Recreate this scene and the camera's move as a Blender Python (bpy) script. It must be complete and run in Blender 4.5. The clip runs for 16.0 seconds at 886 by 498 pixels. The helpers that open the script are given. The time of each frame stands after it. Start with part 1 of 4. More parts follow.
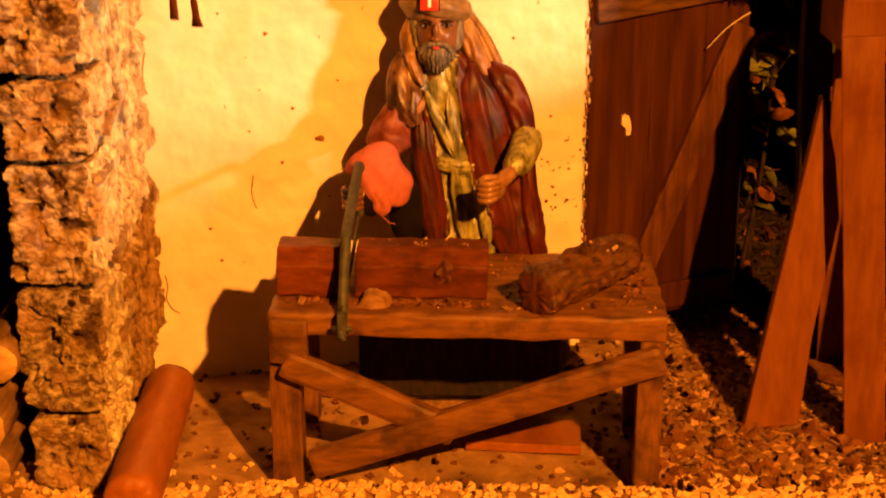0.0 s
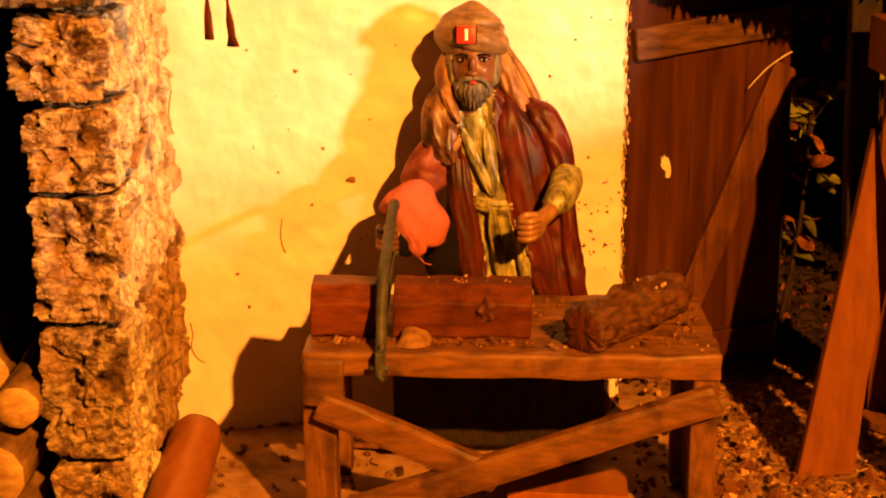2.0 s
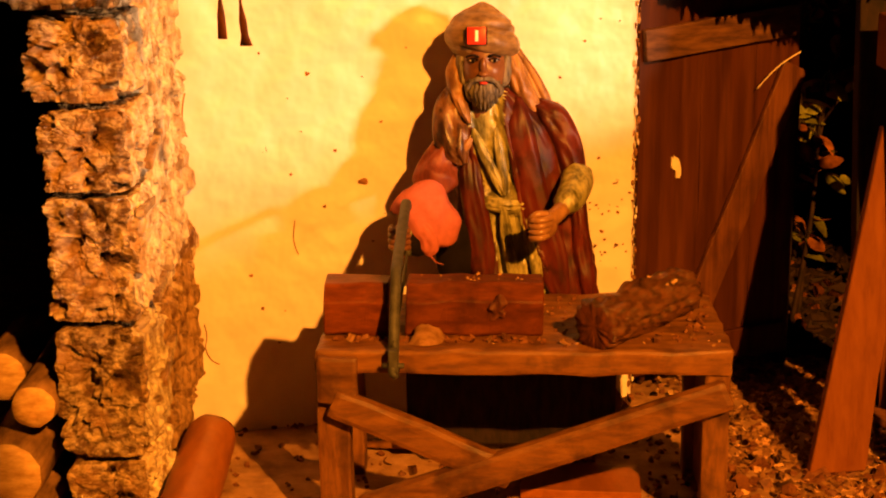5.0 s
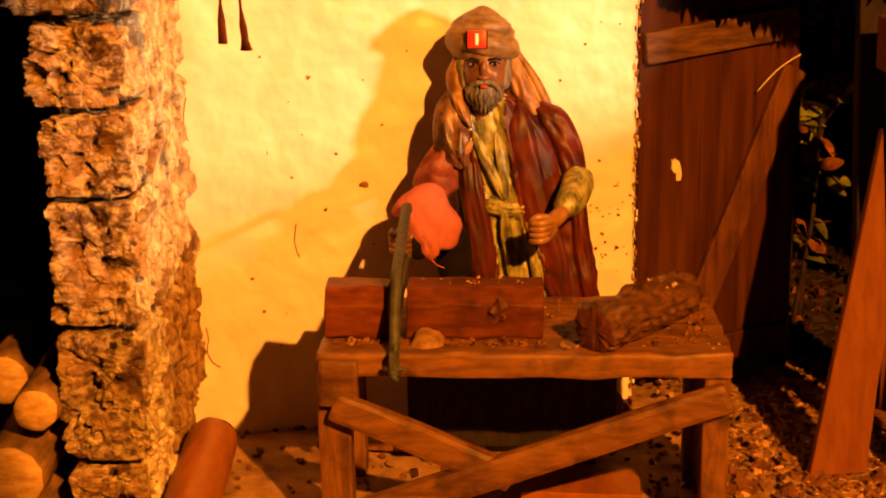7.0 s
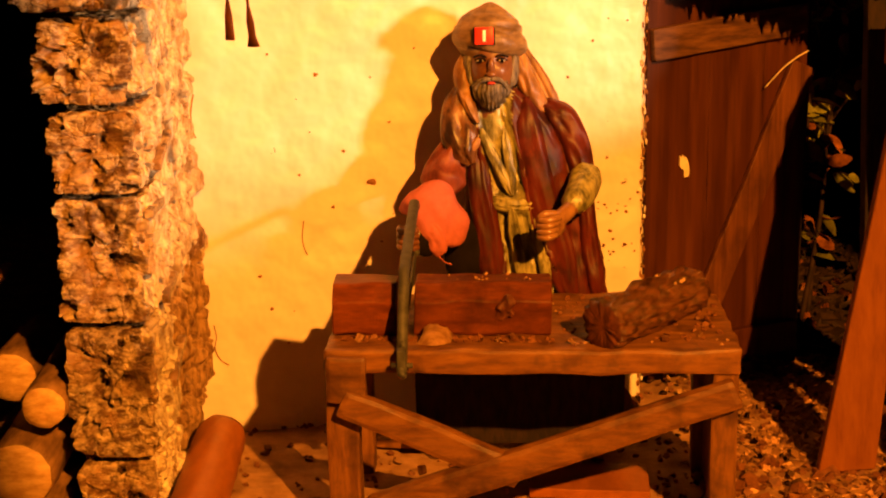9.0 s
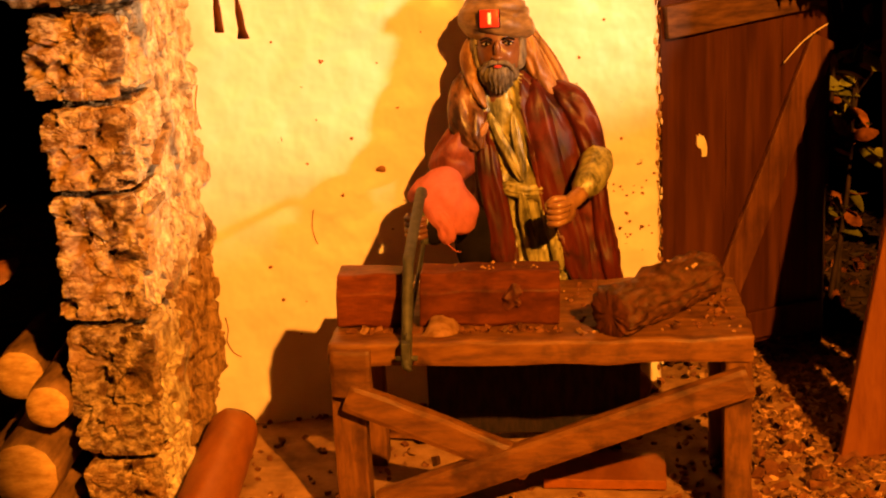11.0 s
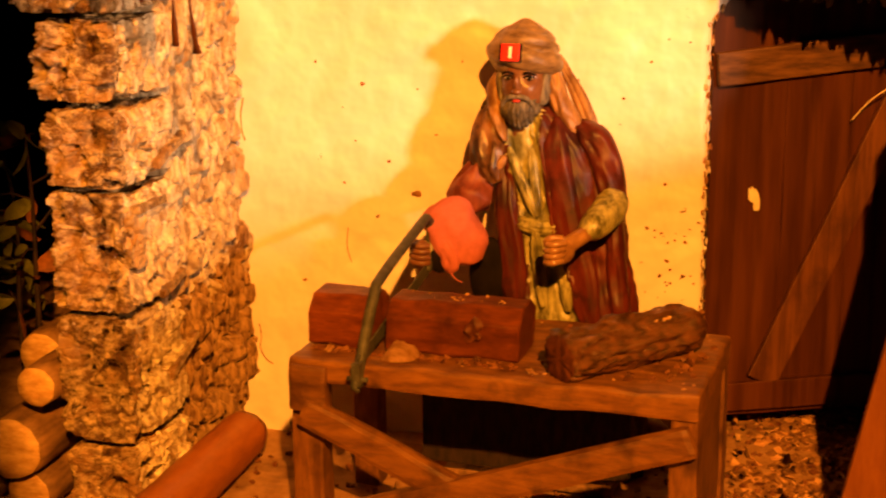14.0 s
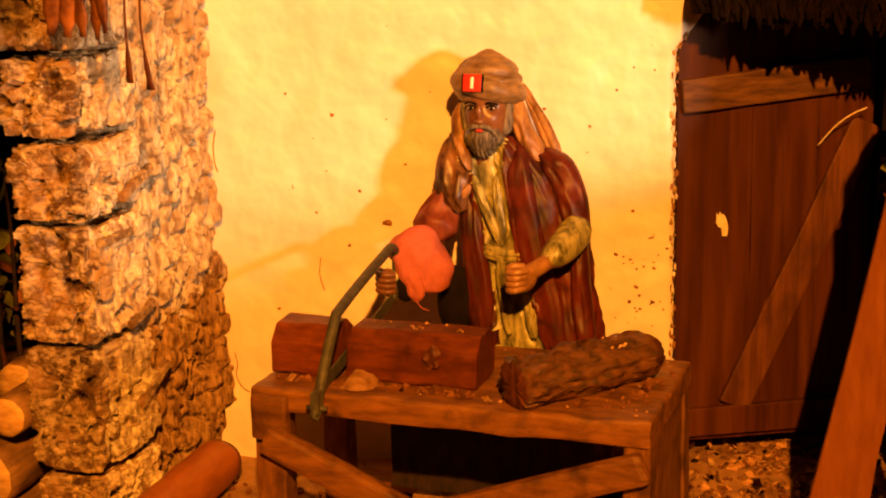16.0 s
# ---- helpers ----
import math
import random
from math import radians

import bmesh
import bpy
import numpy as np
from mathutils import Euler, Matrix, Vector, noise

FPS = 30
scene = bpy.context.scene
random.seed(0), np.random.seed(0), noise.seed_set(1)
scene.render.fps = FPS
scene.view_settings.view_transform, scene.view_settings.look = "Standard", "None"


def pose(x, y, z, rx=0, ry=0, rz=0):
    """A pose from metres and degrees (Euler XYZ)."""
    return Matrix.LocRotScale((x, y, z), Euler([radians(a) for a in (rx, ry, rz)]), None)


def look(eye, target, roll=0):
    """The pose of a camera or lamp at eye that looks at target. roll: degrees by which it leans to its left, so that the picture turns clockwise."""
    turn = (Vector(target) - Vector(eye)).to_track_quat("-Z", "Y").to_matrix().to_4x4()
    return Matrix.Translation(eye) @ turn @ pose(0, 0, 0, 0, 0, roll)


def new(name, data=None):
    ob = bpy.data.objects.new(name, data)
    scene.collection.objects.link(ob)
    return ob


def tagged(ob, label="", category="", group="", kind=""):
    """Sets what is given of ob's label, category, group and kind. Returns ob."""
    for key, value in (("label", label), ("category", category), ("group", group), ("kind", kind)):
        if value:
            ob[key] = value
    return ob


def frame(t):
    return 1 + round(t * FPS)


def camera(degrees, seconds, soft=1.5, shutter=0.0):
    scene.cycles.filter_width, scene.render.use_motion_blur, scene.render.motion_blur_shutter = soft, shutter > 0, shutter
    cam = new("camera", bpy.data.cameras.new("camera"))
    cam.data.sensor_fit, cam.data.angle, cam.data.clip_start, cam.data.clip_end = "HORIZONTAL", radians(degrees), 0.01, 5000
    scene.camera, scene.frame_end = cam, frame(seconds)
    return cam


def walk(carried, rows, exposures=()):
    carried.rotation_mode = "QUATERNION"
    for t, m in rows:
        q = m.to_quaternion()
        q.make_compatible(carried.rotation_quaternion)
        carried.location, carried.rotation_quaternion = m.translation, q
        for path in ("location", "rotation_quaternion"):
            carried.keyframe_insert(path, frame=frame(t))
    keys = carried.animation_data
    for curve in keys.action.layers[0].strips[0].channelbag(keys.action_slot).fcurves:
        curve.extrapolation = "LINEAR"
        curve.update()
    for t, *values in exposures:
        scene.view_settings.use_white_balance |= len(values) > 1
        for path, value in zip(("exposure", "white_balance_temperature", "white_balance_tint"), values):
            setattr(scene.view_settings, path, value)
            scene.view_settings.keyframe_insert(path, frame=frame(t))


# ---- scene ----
cam = camera(32.0, 16.0, soft=2.0, shutter=0.5)
PATH = [
    (0, (0.022, -1.018, 0.504), (-0.052, 0.879, -0.125), 0.1),
    (0.5, (-0.004, -0.968, 0.464), (-0.049, 0.936, -0.146), 0.7),
    (1, (-0.006, -0.971, 0.464), (-0.068, 0.944, -0.11), 0.4),
    (1.5, (-0.005, -0.979, 0.456), (-0.079, 0.944, -0.089), 0.5),
    (2, (-0.005, -0.986, 0.455), (-0.084, 0.945, -0.061), -0.2),
    (2.5, (-0.011, -0.992, 0.445), (-0.08, 0.937, -0.079), 0.4),
    (3, (-0.01, -0.998, 0.448), (-0.088, 0.94, -0.039), 0.4),
    (3.5, (-0.007, -1.0, 0.447), (-0.096, 0.939, -0.032), -0.2),
    (4, (-0.006, -0.999, 0.447), (-0.1, 0.939, -0.036), -0.7),
    (4.2, (-0.006, -0.995, 0.446), (-0.1, 0.94, -0.052), -0.6),
    (6.5, (-0.003, -0.999, 0.448), (-0.096, 0.936, -0.047), -0.9),
    (7, (-0.003, -0.998, 0.449), (-0.101, 0.936, -0.048), -0.8),
    (7.5, (-0.004, -0.998, 0.448), (-0.104, 0.937, -0.048), -1.0),
    (8, (-0.002, -0.998, 0.446), (-0.11, 0.937, -0.049), -1.1),
    (8.5, (-0.003, -0.998, 0.446), (-0.111, 0.936, -0.05), -1.1),
    (9, (-0.003, -0.998, 0.446), (-0.111, 0.936, -0.05), -1.0),
    (11.3, (0.044, -0.972, 0.454), (-0.147, 0.947, -0.076), -2.9),
    (11.5, (0.061, -0.971, 0.459), (-0.16, 0.949, -0.057), -2.4),
    (12, (0.122, -0.961, 0.462), (-0.182, 0.957, -0.014), -3.4),
    (12.5, (0.161, -0.951, 0.454), (-0.36, 0.923, -0.013), -2.5),
    (13, (0.207, -0.936, 0.452), (-0.349, 0.917, -0.055), -1.3),
    (13.5, (0.237, -0.93, 0.442), (-0.285, 0.935, -0.055), -0.1),
    (14, (0.269, -0.931, 0.447), (-0.343, 0.911, -0.036), -0.4),
    (14.5, (0.313, -0.921, 0.451), (-0.3, 0.921, -0.033), -0.5),
    (15, (0.315, -0.923, 0.454), (-0.34, 0.906, -0.024), -0.5),
    (15.5, (0.322, -0.923, 0.455), (-0.332, 0.909, -0.01), -1.4),
    (16, (0.322, -0.924, 0.454), (-0.337, 0.909, -0.001), -1.3),
]
walk(cam, [(t, look(eye, target, roll)) for t, eye, target, roll in PATH],
     [(0.0, -0.15), (0.7, 0.05), (1.5, 0.08), (2.5, 0.0), (4.0, -0.15), (11.3, -0.12), (12.5, -0.50), (13.0, -0.56), (13.5, -0.28), (14.2, -0.16), (16.0, -0.25)])


# ---- light ----
world = bpy.data.worlds.new("night")
scene.world = world
world.use_nodes = True
world.node_tree.nodes["Background"].inputs[0].default_value = (1.0, 0.55, 0.2, 1)
world.node_tree.nodes["Background"].inputs[1].default_value = 0.006


def lamp(name, place, target, watts, colour, radius, cone):
    data = bpy.data.lights.new(name, "SPOT")
    data.energy, data.color, data.shadow_soft_size = watts, colour, radius
    data.spot_size, data.spot_blend = radians(cone), 0.75
    ob = new(name, data)
    ob.matrix_world = look(place, target)
    return ob


LAMP_A = (1.50, -1.03, 0.50)
LAMP_B = (0.80, -1.88, 1.39)
lamp("side_lamp", LAMP_A, (-0.13, 0.14, 0.24), 190.0, (1.0, 0.61, 0.37), 0.08, 28)
far = lamp("upper_lamp", LAMP_B, (0.06, 0.12, 0.17), 650.0, (1.0, 0.33, 0.030), 0.022, 21.6)
far.data.spot_blend = 0.2


# ---- materials ----
def material(name, rough=0.7, metal=0.0):
    m = bpy.data.materials.new(name)
    m.use_nodes = True
    b = m.node_tree.nodes["Principled BSDF"]
    b.inputs["Roughness"].default_value = rough
    b.inputs["Metallic"].default_value = metal
    return m, m.node_tree, b


def node(tree, kind, **values):
    n = tree.nodes.new(kind)
    for k, v in values.items():
        n.inputs[k.replace("_", " ")].default_value = v
    return n


def coords(tree, scale=(1, 1, 1), turn=(0, 0, 0)):
    c = tree.nodes.new("ShaderNodeTexCoord")
    m = tree.nodes.new("ShaderNodeMapping")
    m.inputs["Scale"].default_value = scale
    m.inputs["Rotation"].default_value = turn
    tree.links.new(c.outputs["Object"], m.inputs["Vector"])
    return m.outputs["Vector"]


def ramp(tree, fac, stops):
    r = tree.nodes.new("ShaderNodeValToRGB")
    e = r.color_ramp.elements
    while len(e) < len(stops):
        e.new(0.5)
    for k, (p, c) in enumerate(stops):
        e[k].position, e[k].color = p, (*c, 1)
    tree.links.new(fac, r.inputs["Fac"])
    return r.outputs["Color"]


def mix(tree, fac, a, b, mode="MIX"):
    n = tree.nodes.new("ShaderNodeMix")
    n.data_type, n.blend_type = "RGBA", mode
    for value, slot in ((fac, 0), (a, 6), (b, 7)):
        if hasattr(value, "is_linked"):
            tree.links.new(value, n.inputs[slot])
        else:
            n.inputs[slot].default_value = value if slot == 0 else (*value, 1)
    return n.outputs[2]


def bump(tree, shader, height, strength, distance):
    n = node(tree, "ShaderNodeBump", Strength=strength, Distance=distance)
    tree.links.new(height, n.inputs["Height"])
    tree.links.new(n.outputs["Normal"], shader.inputs["Normal"])


def surface(name, dark, light, scale=(60, 60, 60), rough=0.7, relief=0.4, depth=0.001, fine=4.0, metal=0.0, stain=None, stain_scale=30, spread=(0.35, 0.65), gloss=0.25, stretch=(1, 1, 1)):
    """A material with variation at two scales: fine grain stretched by scale, and broad stains."""
    m, t, b = material(name, rough, metal)
    b.inputs["Specular IOR Level"].default_value = gloss
    v = coords(t, scale)
    n = node(t, "ShaderNodeTexNoise", Scale=1.0, Detail=6.0, Roughness=0.65)
    t.links.new(v, n.inputs["Vector"])
    col = ramp(t, n.outputs["Fac"], [(spread[0], dark), (spread[1], light)])
    if stain:
        s = node(t, "ShaderNodeTexNoise", Scale=stain_scale, Detail=4.0, Roughness=0.6)
        t.links.new(coords(t, stretch), s.inputs["Vector"])
        f = ramp(t, s.outputs["Fac"], [(0.48, (0, 0, 0)), (0.7, (1, 1, 1))])
        col = mix(t, f, col, stain)
    info = t.nodes.new("ShaderNodeObjectInfo")
    hsv = t.nodes.new("ShaderNodeHueSaturation")
    mr = node(t, "ShaderNodeMapRange")
    mr.inputs["To Min"].default_value, mr.inputs["To Max"].default_value = 0.85, 1.15
    t.links.new(info.outputs["Random"], mr.inputs["Value"])
    t.links.new(mr.outputs["Result"], hsv.inputs["Value"])
    t.links.new(col, hsv.inputs["Color"])
    t.links.new(hsv.outputs["Color"], b.inputs["Base Color"])
    n2 = node(t, "ShaderNodeTexNoise", Scale=fine, Detail=5.0, Roughness=0.7)
    t.links.new(v, n2.inputs["Vector"])
    bump(t, b, n2.outputs["Fac"], relief, depth)
    return m


def plaster():
    """Cream plaster: soft lumps, sparse dark flecks, ochre blotches."""
    m, t, b = material("cream_plaster", 0.45)
    v = coords(t)
    broad = node(t, "ShaderNodeTexNoise", Scale=14.0, Detail=5.0, Roughness=0.55)
    t.links.new(v, broad.inputs["Vector"])
    col = ramp(t, broad.outputs["Fac"], [(0.3, (0.70, 0.58, 0.43)), (0.6, (0.80, 0.695, 0.545))])
    spots = node(t, "ShaderNodeTexVoronoi", Scale=55.0, Randomness=1.0)
    wob = node(t, "ShaderNodeTexNoise", Scale=160.0, Detail=3.0)
    t.links.new(v, wob.inputs["Vector"])
    t.links.new(mix(t, 0.02, v, wob.outputs["Color"], "ADD"), spots.inputs["Vector"])
    small = ramp(t, spots.outputs["Distance"], [(0.05, (1, 1, 1)), (0.10, (0, 0, 0))])
    few = ramp(t, spots.outputs["Color"], [(0.80, (0, 0, 0)), (0.84, (1, 1, 1))])
    col = mix(t, mix(t, 1.0, small, few, "MULTIPLY"), col, (0.16, 0.08, 0.025))
    t.links.new(col, b.inputs["Base Color"])
    lump = node(t, "ShaderNodeTexNoise", Scale=42.0, Detail=2.0, Roughness=0.4)
    t.links.new(coords(t), lump.inputs["Vector"])
    bump(t, b, lump.outputs["Fac"], 0.4, 0.009)
    return m


M = {}
M["plaster"] = plaster()
M["stone"] = surface("crumbled_painted_stone", (0.11, 0.050, 0.013), (0.56, 0.385, 0.165), (95, 95, 150), 0.24, 0.9, 0.0016, 3.0, stain=(0.34, 0.17, 0.045), stain_scale=34, spread=(0.43, 0.63), gloss=0.9)
# brown of the lower core, darkened partly to stand for shade
M["core_brown"] = surface("brown_shaded_cork", (0.13, 0.058, 0.015), (0.48, 0.28, 0.10), (240, 240, 40), 0.4, 0.9, 0.0018, 2.4, spread=(0.38, 0.62), gloss=0.4)
M["bark_face"] = surface("torn_cork_face", (0.22, 0.115, 0.035), (0.82, 0.69, 0.44), (200, 200, 55), 0.34, 0.9, 0.0018, 2.4, stain=(0.42, 0.25, 0.09), stain_scale=26, spread=(0.36, 0.60), gloss=0.6)
M["bench"] = surface("reddish_brown_wood", (0.098, 0.034, 0.0040), (0.232, 0.092, 0.0110), (30, 160, 160), 0.5, 0.3, 0.0008, 3.0, stain=(0.05, 0.017, 0.003), stain_scale=38, gloss=0.4)
M["bench_up"] = surface("reddish_brown_wood_upright", (0.098, 0.034, 0.0040), (0.232, 0.092, 0.0110), (160, 160, 30), 0.5, 0.3, 0.0008, 3.0, stain=(0.05, 0.017, 0.003), stain_scale=38, gloss=0.4)
M["beam"] = surface("red_sawn_beam", (0.080, 0.017, 0.0022), (0.175, 0.042, 0.0048), (40, 160, 160), 0.45, 0.35, 0.0008, 3.0, stain=(0.06, 0.014, 0.003), stain_scale=40, gloss=0.12)
M["bark"] = surface("dark_bark", (0.035, 0.012, 0.0022), (0.17, 0.060, 0.010), (60, 160, 160), 0.28, 0.9, 0.003, 1.6, gloss=0.5)
M["cut_end"] = surface("pale_cut_wood", (0.40, 0.20, 0.05), (0.68, 0.42, 0.14), (60, 180, 180), 0.6, 0.5, 0.001, 3.0)
M["log"] = surface("smooth_brown_log", (0.24, 0.070, 0.006), (0.35, 0.108, 0.010), (90, 30, 90), 0.45, 0.25, 0.0008, 3.0)
M["stack_log"] = surface("pale_stacked_log", (0.10, 0.05, 0.018), (0.28, 0.145, 0.05), (120, 30, 120), 0.6, 0.5, 0.0015, 3.0)
M["plank"] = surface("orange_brown_plank", (0.15, 0.044, 0.005), (0.225, 0.072, 0.0085), (110, 110, 12), 0.5, 0.25, 0.0006, 3.0, stain=(0.13, 0.030, 0.003), stain_scale=18, gloss=0.06)
M["door"] = surface("dark_brown_door_boards", (0.030, 0.0075, 0.0015), (0.062, 0.0165, 0.0032), (70, 70, 4), 0.5, 0.3, 0.0006, 3.0, stain=(0.080, 0.024, 0.0042), stain_scale=8, spread=(0.36, 0.66), gloss=0.12, stretch=(10, 10, 0.7))
M["door_rail"] = surface("worn_door_rail", (0.045, 0.015, 0.0035), (0.165, 0.068, 0.016), (30, 150, 150), 0.55, 0.5, 0.001, 3.0)
M["door_brace"] = surface("scuffed_door_brace", (0.045, 0.012, 0.0023), (0.155, 0.052, 0.009), (120, 120, 9), 0.5, 0.5, 0.001, 3.0, stain=(0.045, 0.012, 0.0025), stain_scale=24)
M["sand"] = surface("sandy_ground", (0.26, 0.13, 0.045), (0.42, 0.23, 0.085), (60, 60, 60), 0.75, 0.5, 0.002, 4.0, stain=(0.10, 0.045, 0.018), stain_scale=16)
M["grain"] = surface("sawdust_grain", (0.50, 0.27, 0.09), (0.75, 0.48, 0.19), (300, 300, 300), 0.6, 0.3, 0.0005, 3.0)
M["shaving"] = surface("wood_shaving", (0.26, 0.11, 0.035), (0.56, 0.31, 0.11), (90, 300, 90), 0.55, 0.3, 0.0005, 3.0)
M["litter"] = surface("brown_wood_litter", (0.08, 0.028, 0.006), (0.32, 0.155, 0.04), (120, 120, 120), 0.6, 0.3, 0.0005, 3.0)
M["chip"] = surface("brown_chip", (0.09, 0.028, 0.005), (0.22, 0.08, 0.018), (120, 120, 120), 0.6, 0.4, 0.0006, 3.0)
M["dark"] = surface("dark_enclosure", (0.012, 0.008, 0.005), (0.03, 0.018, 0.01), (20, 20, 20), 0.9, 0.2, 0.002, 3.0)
# thatch colour lowered to near black so that it looks unlit
M["soot"] = surface("unlit_black_thatch", (0.003, 0.002, 0.0012), (0.009, 0.005, 0.0025), (200, 60, 60), 0.95, 0.4, 0.001, 3.0, gloss=0.0)
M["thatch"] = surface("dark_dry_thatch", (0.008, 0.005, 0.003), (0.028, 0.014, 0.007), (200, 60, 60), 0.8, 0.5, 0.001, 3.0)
M["steel"] = surface("dull_grey_steel", (0.045, 0.042, 0.032), (0.095, 0.088, 0.065), (120, 120, 120), 0.55, 0.2, 0.0004, 3.0, metal=0.2)
M["leaf"] = surface("dry_leaf", (0.05, 0.012, 0.003), (0.30, 0.10, 0.018), (60, 60, 60), 0.55, 0.3, 0.0005, 3.0)
M["leaf_green"] = surface("olive_leaf", (0.07, 0.07, 0.008), (0.22, 0.22, 0.025), (60, 60, 60), 0.5, 0.3, 0.0005, 3.0)
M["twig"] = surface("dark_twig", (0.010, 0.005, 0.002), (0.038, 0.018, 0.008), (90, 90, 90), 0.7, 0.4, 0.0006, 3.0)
M["rust"] = surface("rust_brown_strand", (0.035, 0.009, 0.002), (0.13, 0.036, 0.006), (150, 150, 60), 0.55, 0.5, 0.0008, 3.0)
# paints of the figure
M["robe"] = surface("maroon_paint", (0.030, 0.0050, 0.002), (0.110, 0.017, 0.0065), (48, 48, 14), 0.42, 0.4, 0.0008, 3.0, stain=(0.016, 0.005, 0.0025), stain_scale=48, gloss=0.22)
M["tunic"] = surface("olive_cream_paint", (0.060, 0.052, 0.012), (0.37, 0.325, 0.108), (130, 130, 34), 0.30, 0.5, 0.0012, 2.0, spread=(0.38, 0.60), gloss=0.5)
M["scarf"] = surface("ochre_cloth_paint", (0.10, 0.040, 0.010), (0.36, 0.175, 0.05), (80, 80, 34), 0.45, 0.4, 0.0008, 3.0, gloss=0.35)
M["shawl"] = surface("dark_brown_cloth_paint", (0.020, 0.007, 0.002), (0.20, 0.085, 0.024), (70, 70, 26), 0.35, 0.4, 0.0008, 3.0, spread=(0.42, 0.62), gloss=0.4)
M["turban"] = surface("tan_turban_paint", (0.085, 0.045, 0.015), (0.25, 0.145, 0.052), (70, 70, 190), 0.40, 0.5, 0.001, 2.5, gloss=0.35)
M["skin"] = surface("brown_painted_plaster", (0.10, 0.037, 0.012), (0.19, 0.078, 0.027), (80, 80, 80), 0.36, 0.15, 0.0004, 3.0, gloss=0.4)
# lit copy of the skin for the fist; the face's shade is in the skin colour
M["hand"] = surface("lit_hand_paint", (0.17, 0.075, 0.024), (0.34, 0.17, 0.062), (90, 90, 90), 0.3, 0.2, 0.0005, 3.0, gloss=0.6)
M["beard"] = surface("grey_beard_paint", (0.022, 0.015, 0.009), (0.20, 0.16, 0.105), (280, 280, 60), 0.5, 0.6, 0.001, 2.0)
M["rose"] = surface("faded_rose_paint", (0.075, 0.014, 0.006), (0.22, 0.052, 0.020), (80, 80, 30), 0.5, 0.4, 0.0008, 3.0)
M["pink"] = surface("pink_cloth", (0.36, 0.092, 0.070), (0.46, 0.125, 0.098), (160, 160, 160), 0.85, 0.3, 0.0006, 5.0)
M["red"] = surface("bright_red_paint", (0.62, 0.02, 0.01), (0.72, 0.035, 0.015), (60, 60, 60), 0.3, 0.1, 0.0003, 3.0)
M["white"] = surface("white_paint", (0.72, 0.66, 0.52), (0.82, 0.76, 0.62), (60, 60, 60), 0.4, 0.1, 0.0003, 3.0)
# black of eyes and badge edges, also the painted shade around the sleeve
M["black"] = surface("black_paint_and_shade", (0.006, 0.004, 0.003), (0.012, 0.008, 0.006), (60, 60, 60), 0.8, 0.1, 0.0003, 3.0, gloss=0.05)
M["lip"] = surface("lip_paint", (0.40, 0.03, 0.02), (0.50, 0.05, 0.03), (60, 60, 60), 0.3, 0.1, 0.0003, 3.0)
M["flake"] = surface("bared_cream_flake", (0.66, 0.50, 0.28), (0.80, 0.66, 0.42), (60, 60, 60), 0.6, 0.2, 0.0004, 3.0)
M["fleck"] = surface("dark_fleck", (0.12, 0.045, 0.012), (0.32, 0.14, 0.035), (90, 90, 90), 0.6, 0.3, 0.0004, 3.0)


# ---- mesh helpers ----
def thing(name, m=None, **tags):
    ob = new(name)
    ob.empty_display_size = 0.02
    if m is not None:
        ob.matrix_world = m
    return tagged(ob, **tags)


def finish(bm, name, mats, smooth=True):
    me = bpy.data.meshes.new(name)
    bmesh.ops.recalc_face_normals(bm, faces=bm.faces)
    bm.to_mesh(me)
    bm.free()
    for k in (mats if isinstance(mats, (list, tuple)) else [mats]):
        me.materials.append(M[k])
    for p in me.polygons:
        p.use_smooth = smooth
    return me


def part(name, bm, mats, parent=None, label="", m=None, smooth=False):
    ob = new(name, finish(bm, name, mats, smooth))
    if parent is not None:
        ob.parent = parent
    if m is not None:
        ob.matrix_basis = m
    return tagged(ob, label=label) if label else ob


def box(x0, x1, y0, y1, z0, z1, bevel=0.0, cuts=0, wobble=0.0, freq=40.0, seed=0.0):
    """A bevelled box, its faces cut and made uneven where asked."""
    bm = bmesh.new()
    bmesh.ops.create_cube(bm, size=1)
    bmesh.ops.scale(bm, vec=(x1 - x0, y1 - y0, z1 - z0), verts=bm.verts)
    bmesh.ops.translate(bm, vec=((x0 + x1) / 2, (y0 + y1) / 2, (z0 + z1) / 2), verts=bm.verts)
    if bevel:
        bmesh.ops.bevel(bm, geom=bm.edges[:], offset=bevel, segments=2, affect="EDGES", profile=0.6)
    if cuts:
        bmesh.ops.subdivide_edges(bm, edges=[e for e in bm.edges if e.calc_length() > 0.012], cuts=cuts, use_grid_fill=True)
    if wobble:
        for v in bm.verts:
            v.co += noise.noise_vector(v.co * freq + Vector((seed, seed * 1.7, seed * 0.3))) * wobble
    return bm


def beam(a, b, wide, thick, normal=(0, -1, 0), bevel=0.0015, wobble=0.0006, seed=0.0, taper=1.0):
    """A squared timber from a to b: wide across, thick along normal."""
    a, b = Vector(a), Vector(b)
    d = (b - a).normalized()
    n = Vector(normal)
    n = (n - d * n.dot(d)).normalized()
    s = d.cross(n)
    bm = box(-wide / 2, wide / 2, -thick / 2, thick / 2, 0, (b - a).length, bevel, 5, 0)
    L = (b - a).length
    for v in bm.verts:
        k = 1 + (taper - 1) * v.co.z / L
        p = a + s * v.co.x * k + n * v.co.y * k + d * v.co.z
        v.co = p + noise.noise_vector(p * 45 + Vector((seed, 0, seed))) * wobble
    return bm


